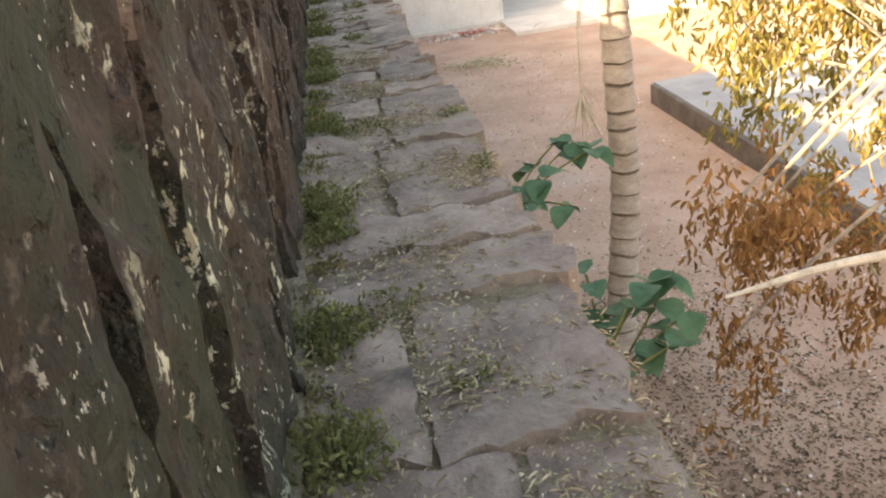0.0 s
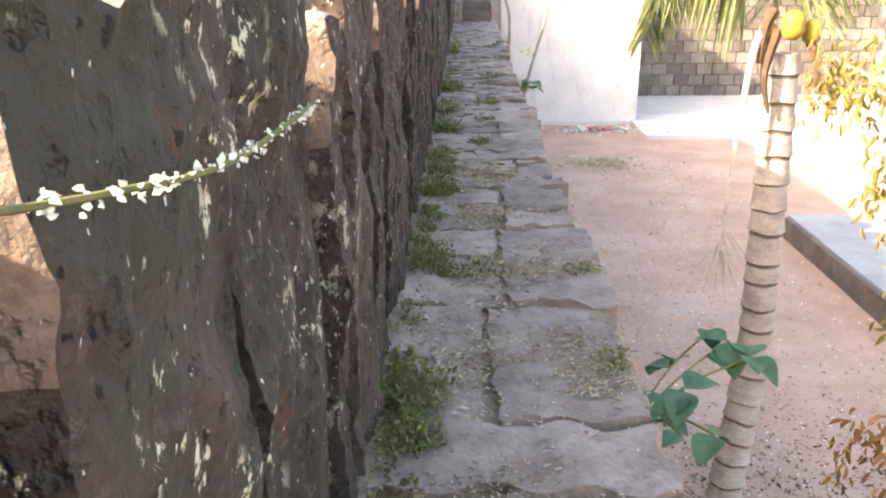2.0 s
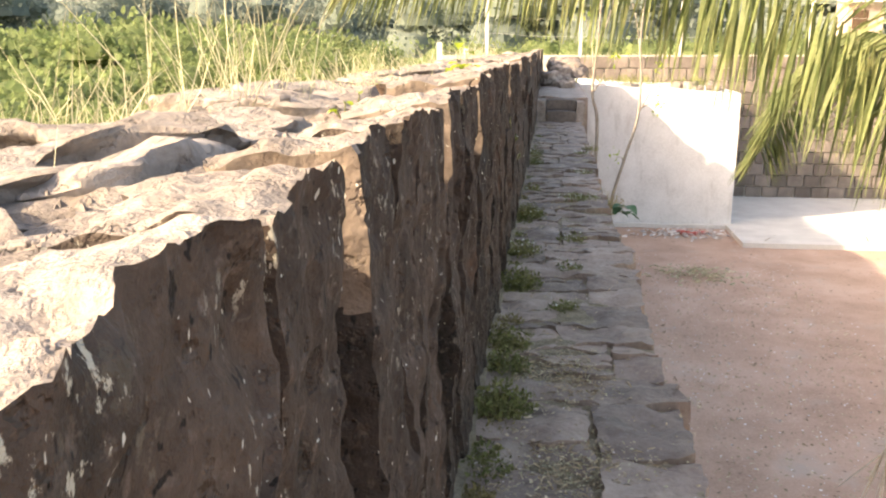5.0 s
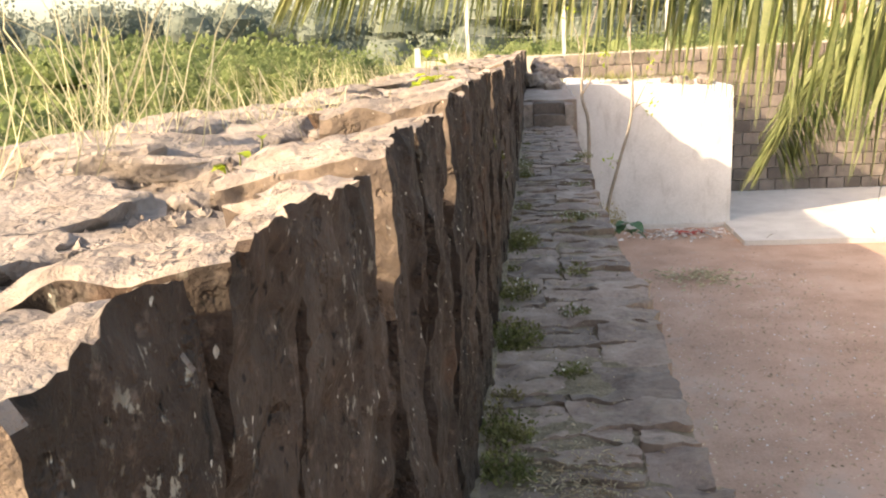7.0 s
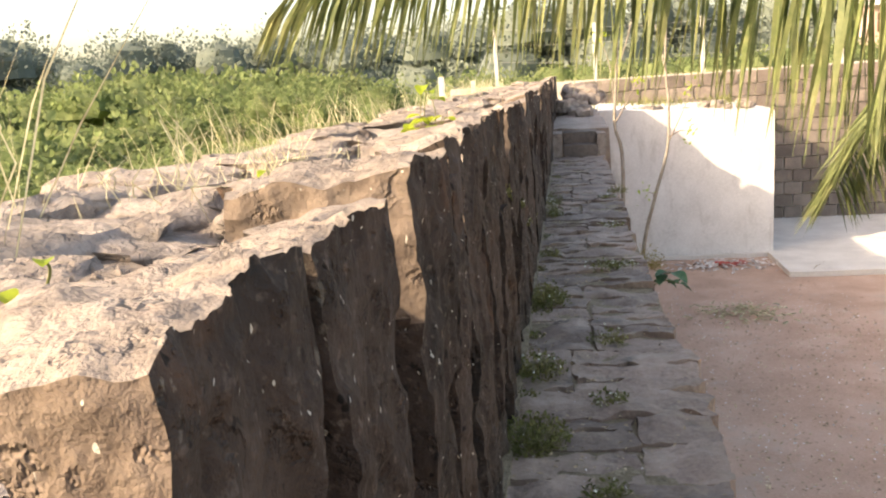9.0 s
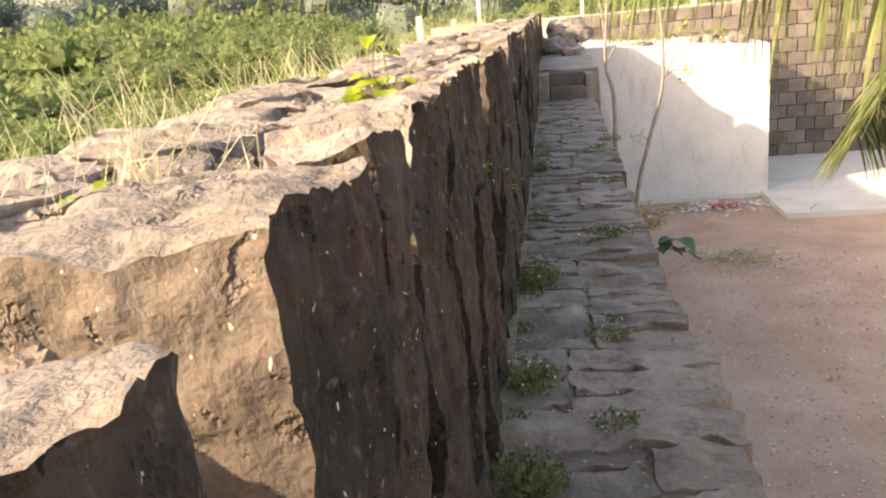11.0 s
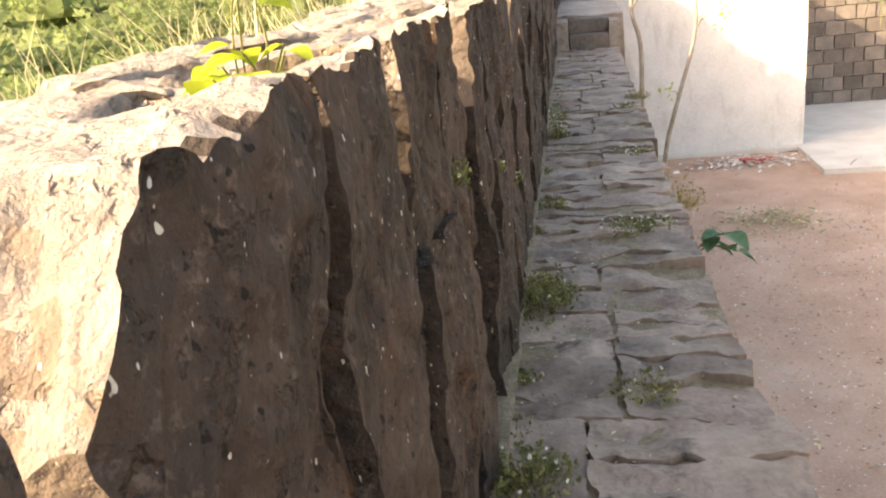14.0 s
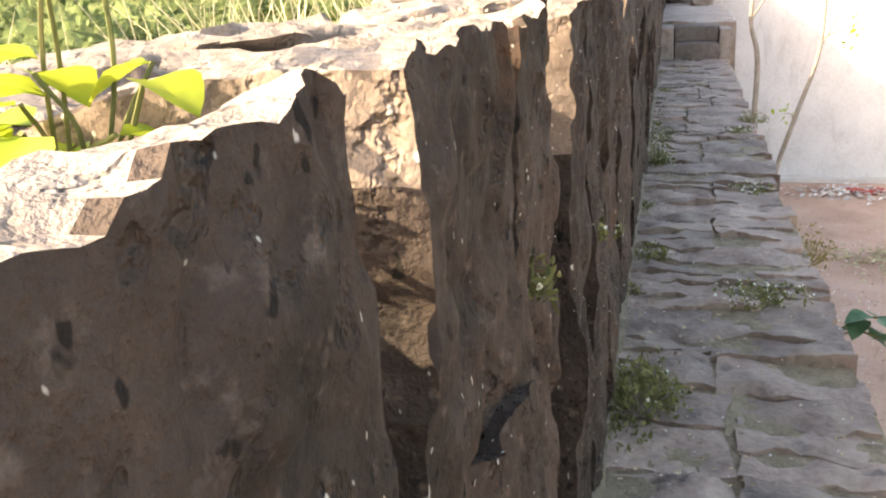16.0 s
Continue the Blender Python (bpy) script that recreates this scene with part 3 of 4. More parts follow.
for i in range(14):
    s = rng.uniform(0.25, 0.6)
    stone_of("stone", rng.choice(SHAPES)[1], rng.uniform(-0.3, 0.6), 27.0 + 0.25 * i, 0.36 + max(0.0, 0.03 * i), (0, 0, rng.uniform(0, 360)), landing, s)

# ---- whitewashed retaining wall, platform and block wall ----
v, f = block((4.95, 5.0, 4.12), (20, 6, 16), 0.03, 0.9, 90, 0.005, lambda q: Vector((q.x, q.y, q.z - (0.05 * q.x if q.z > 1.5 else 0))))
white = tagged(part("wall_white", mesh_of("wall_white", v, f, whitewash, True), at=pose(2.87, 33.02, YARD)), "whitewashed retaining wall, stained, with a chipped top", "wall", kind="structure")
v, f = block((4.7, 0.16, 0.12), (20, 2, 2), 0.02, 3.0, 93, 0.1)
tagged(part("wall_foot", mesh_of("wall_foot", v, f, concrete, True), at=pose(3.0, 30.44, YARD)), "low plaster footing along the white wall", "footing", kind="structure")
for i in range(26):
    s = rng.uniform(0.12, 0.34)
    stone_of("stone", rng.choice(SHAPES)[1], rng.uniform(0.6, 5.2), rng.uniform(30.8, 31.6), 0.2, (0, 0, rng.uniform(0, 360)), white, s)
v, f = block((10.0, 7.6, 0.14), (20, 14, 2), 0.012, 1.0, 95, 0.02)
tagged(part("platform", mesh_of("platform", v, f, concrete, True), at=pose(10.15, 31.75, YARD)), "cracked pale concrete platform at the courtyard's end", "platform", kind="structure")
for x, y, a in ((6.0, 28.6, 60), (7.4, 28.3, 12), (8.6, 28.7, 75), (10.2, 28.4, 20)):
    v, f = block((0.9, 0.022, 0.006), (8, 1, 1), 0.03, 2.0, x, 0.0)
    tagged(part("crack", mesh_of("crack", v, f, joint_soil), at=pose(x, y, YARD + 0.142, 0, 0, a)), "soil-filled crack in the concrete", "crack", kind="structure")
v, f = block((6.0, 10.8, 0.44), (10, 18, 2), 0.012, 1.2, 97, 0.03)
tagged(part("plinth", mesh_of("plinth", v, f, grey_concrete, True), at=pose(9.05, 13.4, YARD)), "raised grey concrete plinth with a dark kerb face", "plinth", kind="structure")
v, f = block((0.1, 10.75, 0.40), (1, 18, 2), 0.012, 2.0, 98, 0.03)
tagged(part("plinth_face", mesh_of("plinth_face", v, f, block_stone, True), at=pose(6.02, 13.4, YARD)), "dark stone facing of the concrete plinth", "kerb", kind="structure")

v, f = block((24.0, 0.6, 5.0), (30, 1, 10), 0.02, 1.0, 99, 0.005)
back = tagged(part("wall_north", mesh_of("wall_north", v, f, lime_joint), at=pose(8.0, 35.85, YARD)), "tall wall of squared brown stone blocks with pale joints", "wall", kind="structure")
BLOCKS = [mesh_of("block", *block((0.53, 0.16, 0.375), (4, 1, 3), 0.014, 4.0, 110 + i, 0.06), block_stone) for i in range(6)]
for row in range(12):
    for col in range(27):
        x = 0.3 + 0.56 * col + (0.28 if row % 2 else 0) + rng.uniform(-0.015, 0.015)
        if x < 5.5 and row < 9 or x > 15:
            continue
        stone_of("block", rng.choice(BLOCKS), x, 35.53, YARD + 0.13 + 0.405 * row, (0, 0, 0), back, (rng.uniform(0.94, 1.0), 1, 1))

# ---- coconut palm ----
palm = tagged(empty("coconut_palm", 2.34, 9.85, YARD), "young coconut palm with a ringed pale trunk and drooping fronds", "palm tree")
rings, radii = [], []
for i in range(230):
    t = i / 229
    z = YARD - 0.1 + t * 4.55
    wob = (z * 4.5 + 0.35 * noise.noise((0, 0, z * 3))) % 1.0
    radii.append(0.152 - 0.026 * t + 0.1 * max(0, 0.12 - t) + 0.022 * (1 - wob) ** 2 + 0.004 * noise.noise((z * 9, 0, 1)))
    rings.append((2.32 + 0.18 * ease(t, 0.0, 0.5) - 0.09 * t, 9.85 + 0.02 * math.sin(3 * t), z))
v, f = tube(rings, radii, 20)
v = [Vector(p) + Vector((0, 0, 0.025 * noise.noise((p[0] * 7, p[1] * 7, p[2] * 2)))) for p in v]
# old leaf scars: a dark groove under each ring
ring_of = [1 if (rings[i][2] * 4.5 + 0.35 * noise.noise((0, 0, rings[i][2] * 3))) % 1.0 > 0.84 else 0 for i in range(229) for _ in range(20)] + [0, 0]
under("trunk", mesh_of("trunk", v, f, [palm_bark, scar_bark], True, ring_of), palm)
CROWN = Vector((2.41, 9.85, 0.7))


def frond(knots, length, hang, count=70, mat=palm_leaf, spread=0.75, thin=0.022):
    """One frond: its rachis, with rows of long leaflets on both sides that hang by their weight."""
    line = curve(knots, 24)
    blade_a, blade_b = [], []
    for k in range(count):
        t = 0.16 + 0.84 * k / (count - 1)
        i = min(len(line) - 2, int(t * (len(line) - 1)))
        p, way = line[i], (line[i + 1] - line[i]).normalized()
        side = way.cross(Vector((0, 0, 1))).normalized()
        for s in (-1, 1):
            long = length * (0.55 + 0.45 * math.sin(math.pi * min(1, t * 0.95 + 0.05))) * rng.uniform(0.85, 1.1)
            d = (side * s * spread * (1 - hang) + way * (0.45 if hang < 0.8 else 0.12 + 0.9 * t ** 6) + Vector((0, 0, -hang * 1.3)) + Vector((rng.gauss(0, 0.08), rng.gauss(0, 0.08), rng.gauss(0, 0.06)))).normalized()
            blade_a.append(p)
            blade_b.append(p + d * long)
    a, b = np.array(blade_a), np.array(blade_b)
    v, f = blades(a, b, thin * nrng.uniform(0.7, 1.3, len(a)), np.array([0, 0, 0.05 * length]))
    ob = under("frond", mesh_of("frond", v, f, mat), palm)
    v, f = tube(line, [0.03 * (1 - 0.85 * i / (len(line) - 1)) + 0.003 for i in range(len(line))], 6)
    r = new("rachis", mesh_of("rachis", v, f, dry_stalk if mat is dry_grass else palm_leaf, True))
    r.parent, r.matrix_parent_inverse = ob, Matrix.Translation(-palm.location)
    return ob


C = CROWN
frond([C, (1.85, 10.15, 1.5), (0.9, 10.8, 2.15), (-0.5, 11.3, 2.38), (-1.75, 11.6, 2.1)], 0.95, 0.86, 200, thin=0.027)
frond([C, (2.4, 10.8, 1.4), (2.4, 12.0, 1.62), (2.36, 12.9, 1.5), (2.3, 13.7, 1.0), (2.22, 14.4, 0.35)], 0.95, 0.52, 200, thin=0.024, spread=1.0)
frond([C, (2.80, 10.08, 1.32), (3.57, 10.34, 1.40), (4.17, 10.51, 0.89)], 0.7, 0.7, 60)
frond([C, (2.21, 10.34, 1.66), (1.95, 11.02, 2.34), (1.69, 12.04, 2.51)], 0.8, 0.55, 60)
frond([C, (2.72, 9.66, 1.49), (3.49, 9.23, 2.00), (4.25, 8.80, 1.83)], 0.75, 0.6, 60)
frond([C, (2.55, 10.34, 1.57), (2.97, 11.19, 1.91), (3.40, 12.04, 1.49)], 0.75, 0.65, 60)
frond([C, (2.46, 9.83, 1.57), (2.59, 9.74, 2.43), (2.80, 9.49, 3.02)], 0.7, 0.3, 50)
for dx, dy, dz, s in ((-0.02, -0.2, 0.14, 0.085), (0.14, -0.15, 0.1, 0.07), (-0.17, -0.08, 0.1, 0.065)):
    v, f = block((1.7 * s, 1.7 * s, 2.3 * s), (7, 7, 8), 0.0, 1.0, 1, 0.0, lambda q, s=s: Vector(q).normalized() * s * (1 + 0.35 * abs(q.normalized().z)))
    ob = under("coconut", mesh_of("coconut", [(C.x + dx + p[0], C.y + dy + p[1], C.z + dz - 0.1 + p[2]) for p in v], f, coco_skin, True), palm)
for knots, r0, r1 in (([(2.25, 9.78, 0.85), (2.12, 9.66, 0.68), (2.05, 9.59, 0.29), (2.00, 9.57, -0.30), (1.98, 9.56, -0.77)], 0.035, 0.012),
                      ([(2.29, 9.72, 0.80), (2.21, 9.66, 0.46), (2.27, 9.66, 0.16)], 0.05, 0.014),
                      ([(2.50, 9.72, 0.80), (2.60, 9.67, 0.59), (2.62, 9.66, 0.38)], 0.045, 0.016),
                      ([(2.27, 9.78, 0.93), (2.19, 9.70, 0.80), (2.16, 9.66, 0.55)], 0.05, 0.02)):
    line = curve(knots, 8)
    v, f = tube(line, [r0 + (r1 - r0) * i / (len(line) - 1) for i in range(len(line))], 7)
    under("dead_stalk", mesh_of("dead_stalk", v, f, brown_stalk if r0 > 0.04 else dry_stalk, True), palm)
root = np.array([(1.98, 9.56, -0.73 - 0.2 * rng.random()) for _ in range(34)])
tip = root + np.array([(rng.gauss(0.1, 0.13), rng.gauss(0, 0.1), -rng.uniform(0.25, 0.6)) for _ in range(34)])
under("dead_spray", mesh_of("dead_spray", *blades(root, tip, 0.012, (0, 0, 0)), dry_stalk), palm, "dry brown flower spray hanging on its stalk")

# ---- withering tree beside the walkway ----
tree = tagged(empty("withering_tree", 3.7, 4.9, YARD), "small tree with drooping yellow and withered orange leaves", "tree")
line = curve([(3.7, 4.9, YARD - 0.1), (3.75, 5.0, -2.4), (3.6, 5.1, -1.0), (3.65, 5.3, 0.6), (3.5, 5.6, 2.0)], 8)
under("trunk", mesh_of("trunk", *tube(line, [0.15 - 0.1 * i / (len(line) - 1) for i in range(len(line))], 10), bark, True), tree)
CLUSTERS = [((2.9, 6.9, 0.1), 0.55, 0), ((2.45, 7.0, -0.4), 0.5, 0), ((3.3, 6.6, -0.5), 0.6, 0), ((2.15, 6.6, 0.15), 0.35, 0), ((1.9, 6.7, 0.55), 0.35, 0), ((3.6, 7.0, 0.6), 0.7, 0),
            ((2.0, 6.1, -0.85), 0.4, 1), ((2.5, 6.4, -1.1), 0.5, 1), ((1.7, 5.6, -0.45), 0.25, 1), ((2.7, 6.1, -1.3), 0.45, 1), ((2.9, 6.5, -0.9), 0.5, 0), ((1.85, 7.5, 0.7), 0.2, 0), ((2.2, 7.3, 1.0), 0.35, 0),
            ((2.7, 7.4, 0.3), 0.5, 0), ((3.3, 7.6, 0.2), 0.6, 0), ((3.9, 7.2, 0.0), 0.6, 0), ((2.6, 6.8, 0.55), 0.4, 0),
            ((3.2, 6.1, -1.4), 0.5, 1), ((2.2, 6.6, -1.25), 0.4, 1), ((1.9, 6.1, -1.6), 0.35, 1), ((3.0, 7.6, 0.9), 0.5, 0)]
for c, r, kind in CLUSTERS:
    c = Vector(c)
    start = line[rng.randint(14, 26)]
    mid = (start + c) / 2 + Vector((0, 0, 0.35))
    limb = curve([start, mid, c + Vector((0, 0, r * 0.6)), c], 6)
    under("limb", mesh_of("limb", *tube(limb, [0.016 * (1 - 0.85 * i / (len(limb) - 1)) + 0.003 for i in range(len(limb))], 6), bark, True), tree)
    sprays = int(34 * r) + 4
    hub = np.array(c) + nrng.normal(size=(sprays, 3)) * np.array([0.42, 0.42, 0.46]) * r
    centre = np.repeat(hub, 17, 0)
    count = len(centre)
    centre = centre + nrng.normal(size=(count, 3)) * np.array([0.045, 0.045, 0.075])
    ways = nrng.normal(size=(count, 3)) * 0.5 + np.array([-0.1, -0.1, -1.0])
    ob = under("crown", mesh_of("crown", *leaves(centre, ways, nrng.uniform(0.04, 0.095, count), 0.32, 0.5), orange_leaf if kind else yellow_leaf), tree)
line = curve([(3.6, 5.1, -1.1), (2.9, 4.95, -0.62), (2.2, 4.8, -0.4), (1.6, 4.72, -0.33), (1.12, 4.67, -0.35)], 10)
under("bare_branch", mesh_of("bare_branch", *tube(line, [0.026 - 0.019 * (i / (len(line) - 1)) ** 3 for i in range(len(line))], 8), dry_stalk, True), tree, "bleached bare branch")

# ---- plants with broad leaves on the walkway's edge ----
def broad_plant(base, stems, leaf, mat, label, name="broad_leaved_plant"):
    top = tagged(empty(name, *base), label, "plant")
    for tip, size in stems:
        a, b = Vector(base), Vector(tip)
        line = curve([a, (a + b) / 2 + Vector((rng.uniform(-0.03, 0.03), rng.uniform(-0.03, 0.03), 0.04)), b], 6)
        under("stem", mesh_of("stem", *tube(line, [0.0022 if name == "sapling" else 0.005] * len(line), 5), weed_leaf, True), top)
        k = rng.randint(1, 2) if name == "sapling" else rng.randint(3, 5)
        d = (b - a).normalized()
        for i in range(k):
            p = line[-1] if i == 0 else line[rng.randint(len(line) // 2, len(line) - 1)]
            ang = rng.uniform(0, 6.28)
            way = Vector((math.cos(ang), math.sin(ang), rng.uniform(-0.5, 0.2)))
            s = size * rng.uniform(0.65, 1.0)
            v, f = heart_leaf(p, way, s)
            under("leaf", mesh_of("leaf", v, f, mat, True), top)
    return top


def heart_leaf(p, way, s):
    """A pointed oval leaf with a raised fold along its midrib and a drooping tip."""
    way = Vector(way).normalized()
    side = way.cross(Vector((0, 0, 1))).normalized()
    up = side.cross(way)
    verts, faces = [], []
    for i in range(7):
        t = i / 6
        wide = 0.46 * s * math.sin(math.pi * t ** 0.7) ** 0.8 if 0 < t < 1 else 0.0
        mid = p + way * (s * t) + Vector((0, 0, -0.28 * s * t * t)) + way * (0.25 * s * 0.2)
        for k in (-1, -0.5, 0, 0.5, 1):
            verts.append(mid + side * (wide * k) + up * (0.16 * s * abs(k) * wide / (0.46 * s) + 0.02 * s * math.sin(9 * t + 3 * k)))
    for i in range(6):
        for k in range(4):
            a = i * 5 + k
            faces.append((a, a + 1, a + 6, a + 5))
    return verts, faces


GREEN = "seedling with large blue-green leaves rooted in the ledge"
broad_plant((0.52, 5.75, -0.35), [((0.68, 5.62, -0.12), 0.16), ((0.93, 5.95, -0.08), 0.15), ((0.99, 5.85, -0.1), 0.16), ((0.75, 5.45, -0.2), 0.14), ((0.9, 6.1, -0.1), 0.15), ((0.6, 5.3, -0.12), 0.12)], 0.15, broad_leaf, GREEN)
broad_plant((0.52, 4.35, -0.5), [((0.66, 4.4, -0.16), 0.15), ((0.78, 4.5, -0.14), 0.15), ((0.86, 4.35, -0.18), 0.14), ((0.6, 4.65, -0.14), 0.14), ((0.74, 4.25, -0.24), 0.14), ((0.9, 4.6, -0.16), 0.14)], 0.16, broad_leaf, GREEN)
broad_plant((0.5, 13.2, -0.2), [((0.66, 13.1, -0.05), 0.16), ((0.7, 12.95, -0.1), 0.13)], 0.14, broad_leaf, GREEN)
LIME = "young sapling with translucent lime-green heart-shaped leaves on the wall top"
broad_plant((-0.68, 9.98, 1.2), [((-0.62, 9.88, 1.37), 0.094), ((-0.62, 9.90, 1.345), 0.094), ((-0.6, 9.95, 1.355), 0.088), ((-0.58, 9.99, 1.35), 0.075), ((-0.59, 9.98, 1.39), 0.062), ((-0.6, 10.01, 1.40), 0.056), ((-0.66, 9.95, 1.40), 0.094), ((-0.64, 10.02, 1.47), 0.088), ((-0.68, 10.03, 1.53), 0.075), ((-0.76, 10.06, 1.33), 0.100), ((-0.72, 10.0, 1.37), 0.094), ((-0.7, 9.9, 1.36), 0.094), ((-0.66, 9.98, 1.50), 0.081)], 0.09, lime_leaf, LIME, "sapling")
broad_plant((-0.8, 7.36, 1.22), [((-0.79, 7.35, 1.33), 0.05), ((-0.75, 7.4, 1.36), 0.045), ((-0.83, 7.3, 1.31), 0.045)], 0.07, lime_leaf, LIME, "sapling")
broad_plant((-0.95, 8.75, 1.22), [((-0.93, 8.75, 1.33), 0.05), ((-0.98, 8.7, 1.31), 0.05)], 0.05, lime_leaf, LIME, "sapling")


broad_plant((-0.56, 3.12, 1.28), [((-0.5, 3.1, 1.37), 0.05), ((-0.55, 3.15, 1.4), 0.05)], 0.05, lime_leaf, LIME, "sapling")


def bare_sapling(base, knots, twigs, label):
    top = tagged(empty("thin_tree", *base), label, "tree")
    line = curve([base] + knots, 8)
    under("trunk", mesh_of("trunk", *tube(line, [0.036 * (1 - 0.8 * i / (len(line) - 1)) + 0.005 for i in range(len(line))], 8), bark, True), top)
    for at, tip in twigs:
        p = line[int(at * (len(line) - 1))]
        t = curve([p, (p + Vector(tip)) / 2 + Vector((0.04, 0, 0.05)), tip], 5)
        under("twig", mesh_of("twig", *tube(t, [0.014 * (1 - 0.7 * i / (len(t) - 1)) for i in range(len(t))], 5), bark, True), top)
        c = np.array([tip] * 12) + nrng.normal(size=(12, 3)) * 0.08
        under("leaf_spray", mesh_of("leaf_spray", *leaves(c, nrng.normal(size=(12, 3)), nrng.uniform(0.05, 0.1, 12), 0.5), lime_leaf), top)["kind"] = "stuff"


bare_sapling((0.95, 20.7, YARD), [(1.0, 20.7, -2.4), (1.08, 20.7, -1.36), (1.28, 20.7, -0.55), (1.48, 20.7, 0.19), (1.51, 20.7, 0.92), (1.47, 20.7, 1.63), (1.55, 20.7, 2.8)],
             [(0.6, (1.86, 20.6, 1.13)), (0.42, (1.12, 20.6, -0.5)), (0.62, (1.8, 20.8, 0.45)), (0.8, (1.2, 20.7, 2.5))], "slender bare sapling growing beside the stone walkway")
bare_sapling((0.62, 19.6, YARD), [(0.66, 19.6, -1.5), (0.7, 19.6, 0.15), (0.6, 19.6, 0.7), (0.64, 19.6, 1.4), (0.74, 19.6, 3.0)],
             [(0.6, (0.92, 19.5, 1.3)), (0.7, (0.42, 19.6, 2.0)), (0.8, (0.95, 19.6, 2.5))], "slender bare sapling growing beside the stone walkway")

# ---- weeds, moss and litter on the walkway ----
def weed(x, y, z, r, h, count, mat=weed_leaf, label="low green weed tuft in a paving joint", flowers=0, name="weed"):
    a = nrng.uniform(0, 6.28, count)
    d = r * np.sqrt(nrng.uniform(0, 1, count))
    c = np.stack([np.cos(a) * d, np.sin(a) * d, nrng.uniform(0.0, 1, count) ** 1.3 * h * (1 - 0.6 * d / r)], 1)
    v, f = leaves(c, nrng.normal(size=(count, 3)) + [0, 0, 0.7], nrng.uniform(0.012, 0.032, count), 0.5)
    stems = blades(np.stack([c[:, 0] * 0.5, c[:, 1] * 0.5, 0 * a - 0.01], 1), c, 0.003, (0, 0, 0))
    top = tagged(empty(name, x, y, z), label, "weed", "weeds on the walkway")
    part("foliage", mesh_of("foliage", *joined([(v, f), stems]), mat), top)
    if flowers:
        k = nrng.integers(0, count, flowers)
        part("flower_spray", mesh_of("flower_spray", *leaves(c[k] + [0, 0, 0.012], nrng.normal(size=(flowers, 3)) + [0, 0, 1], nrng.uniform(0.01, 0.018, flowers), 0.9), petal), top, "tiny white flowers")["kind"] = "stuff"


y = 1.6
while y < 21:
    thick = 1.0 if y < 7.5 else 0.55 if y < 13 else 0.35
    if rng.random() < 0.35 + 0.5 * thick:
        weed(FACE + rng.uniform(0.02, 0.1), y, 0.0, rng.uniform(0.06, 0.12), rng.uniform(0.03, 0.1) * thick, int(120 * thick) + 20, dry_weed if rng.random() < 0.6 else weed_leaf, "sparse half-dry weeds along the foot of the stone wall")
    y += rng.uniform(0.12, 0.26) if y < 9 else rng.uniform(0.3, 0.7)
for y, r, h, count, fl in ((2.9, 0.12, 0.1, 300, 0), (3.68, 0.15, 0.13, 460, 0), (4.27, 0.14, 0.1, 420, 0), (5.08, 0.12, 0.1, 300, 0), (5.36, 0.15, 0.14, 420, 0), (6.5, 0.14, 0.15, 460, 0), (6.72, 0.12, 0.1, 260, 0), (7.9, 0.15, 0.15, 460, 0),
                           (8.4, 0.12, 0.1, 260, 0), (8.7, 0.12, 0.12, 300, 0), (9.86, 0.16, 0.15, 520, 4), (10.68, 0.14, 0.16, 420, 12), (12.1, 0.16, 0.17, 520, 6), (13.6, 0.1, 0.1, 160, 8), (15.7, 0.11, 0.24, 220, 30), (16.5, 0.1, 0.2, 180, 24)):
    weed(FACE + 0.11, y, 0.0, r, h, count, label="bushy green weed patch at the foot of the stone wall", flowers=fl)
for x, y, r, h, fl in ((0.4, 5.58, 0.07, 0.08, 0), (0.1, 11.25, 0.12, 0.1, 8), (0.06, 10.3, 0.1, 0.07, 14), (0.15, 13.1, 0.16, 0.08, 40), (0.3, 13.15, 0.12, 0.05, 30), (0.5, 17.4, 0.14, 0.1, 4), (0.3, 15.0, 0.14, 0.03, 26),
                       (0.35, 16.9, 0.12, 0.03, 20), (-0.05, 6.5, 0.12, 0.05, 0), (0.42, 6.5, 0.08, 0.06, 0), (-0.1, 4.4, 0.12, 0.05, 0), (-0.25, 12.3, 0.12, 0.15, 10), (0.0, 9.4, 0.1, 0.05, 5), (0.05, 3.1, 0.1, 0.04, 0), (0.1, 3.9, 0.09, 0.04, 0)):
    weed(x, y, 0.0, r, h, int(900 * r), flowers=fl)
weed(0.62, 14.9, -0.42, 0.2, 0.3, 260, yellow_leaf, "yellowing weed on the edge of the ledge")
for x, y, z in ((-0.42, 10.7, 0.95), (-0.41, 11.6, 0.75), (-0.41, 12.4, 0.5), (-0.4, 13.2, 0.4)):
    weed(x, y, z, 0.05, 0.08, 50, label="small weed rooted in a crack of the wall", flowers=5)

weed(-0.5, 4.6, 1.03, 0.08, 0.03, 200, dry_weed, "mossy growth on a ledge inside the wall")
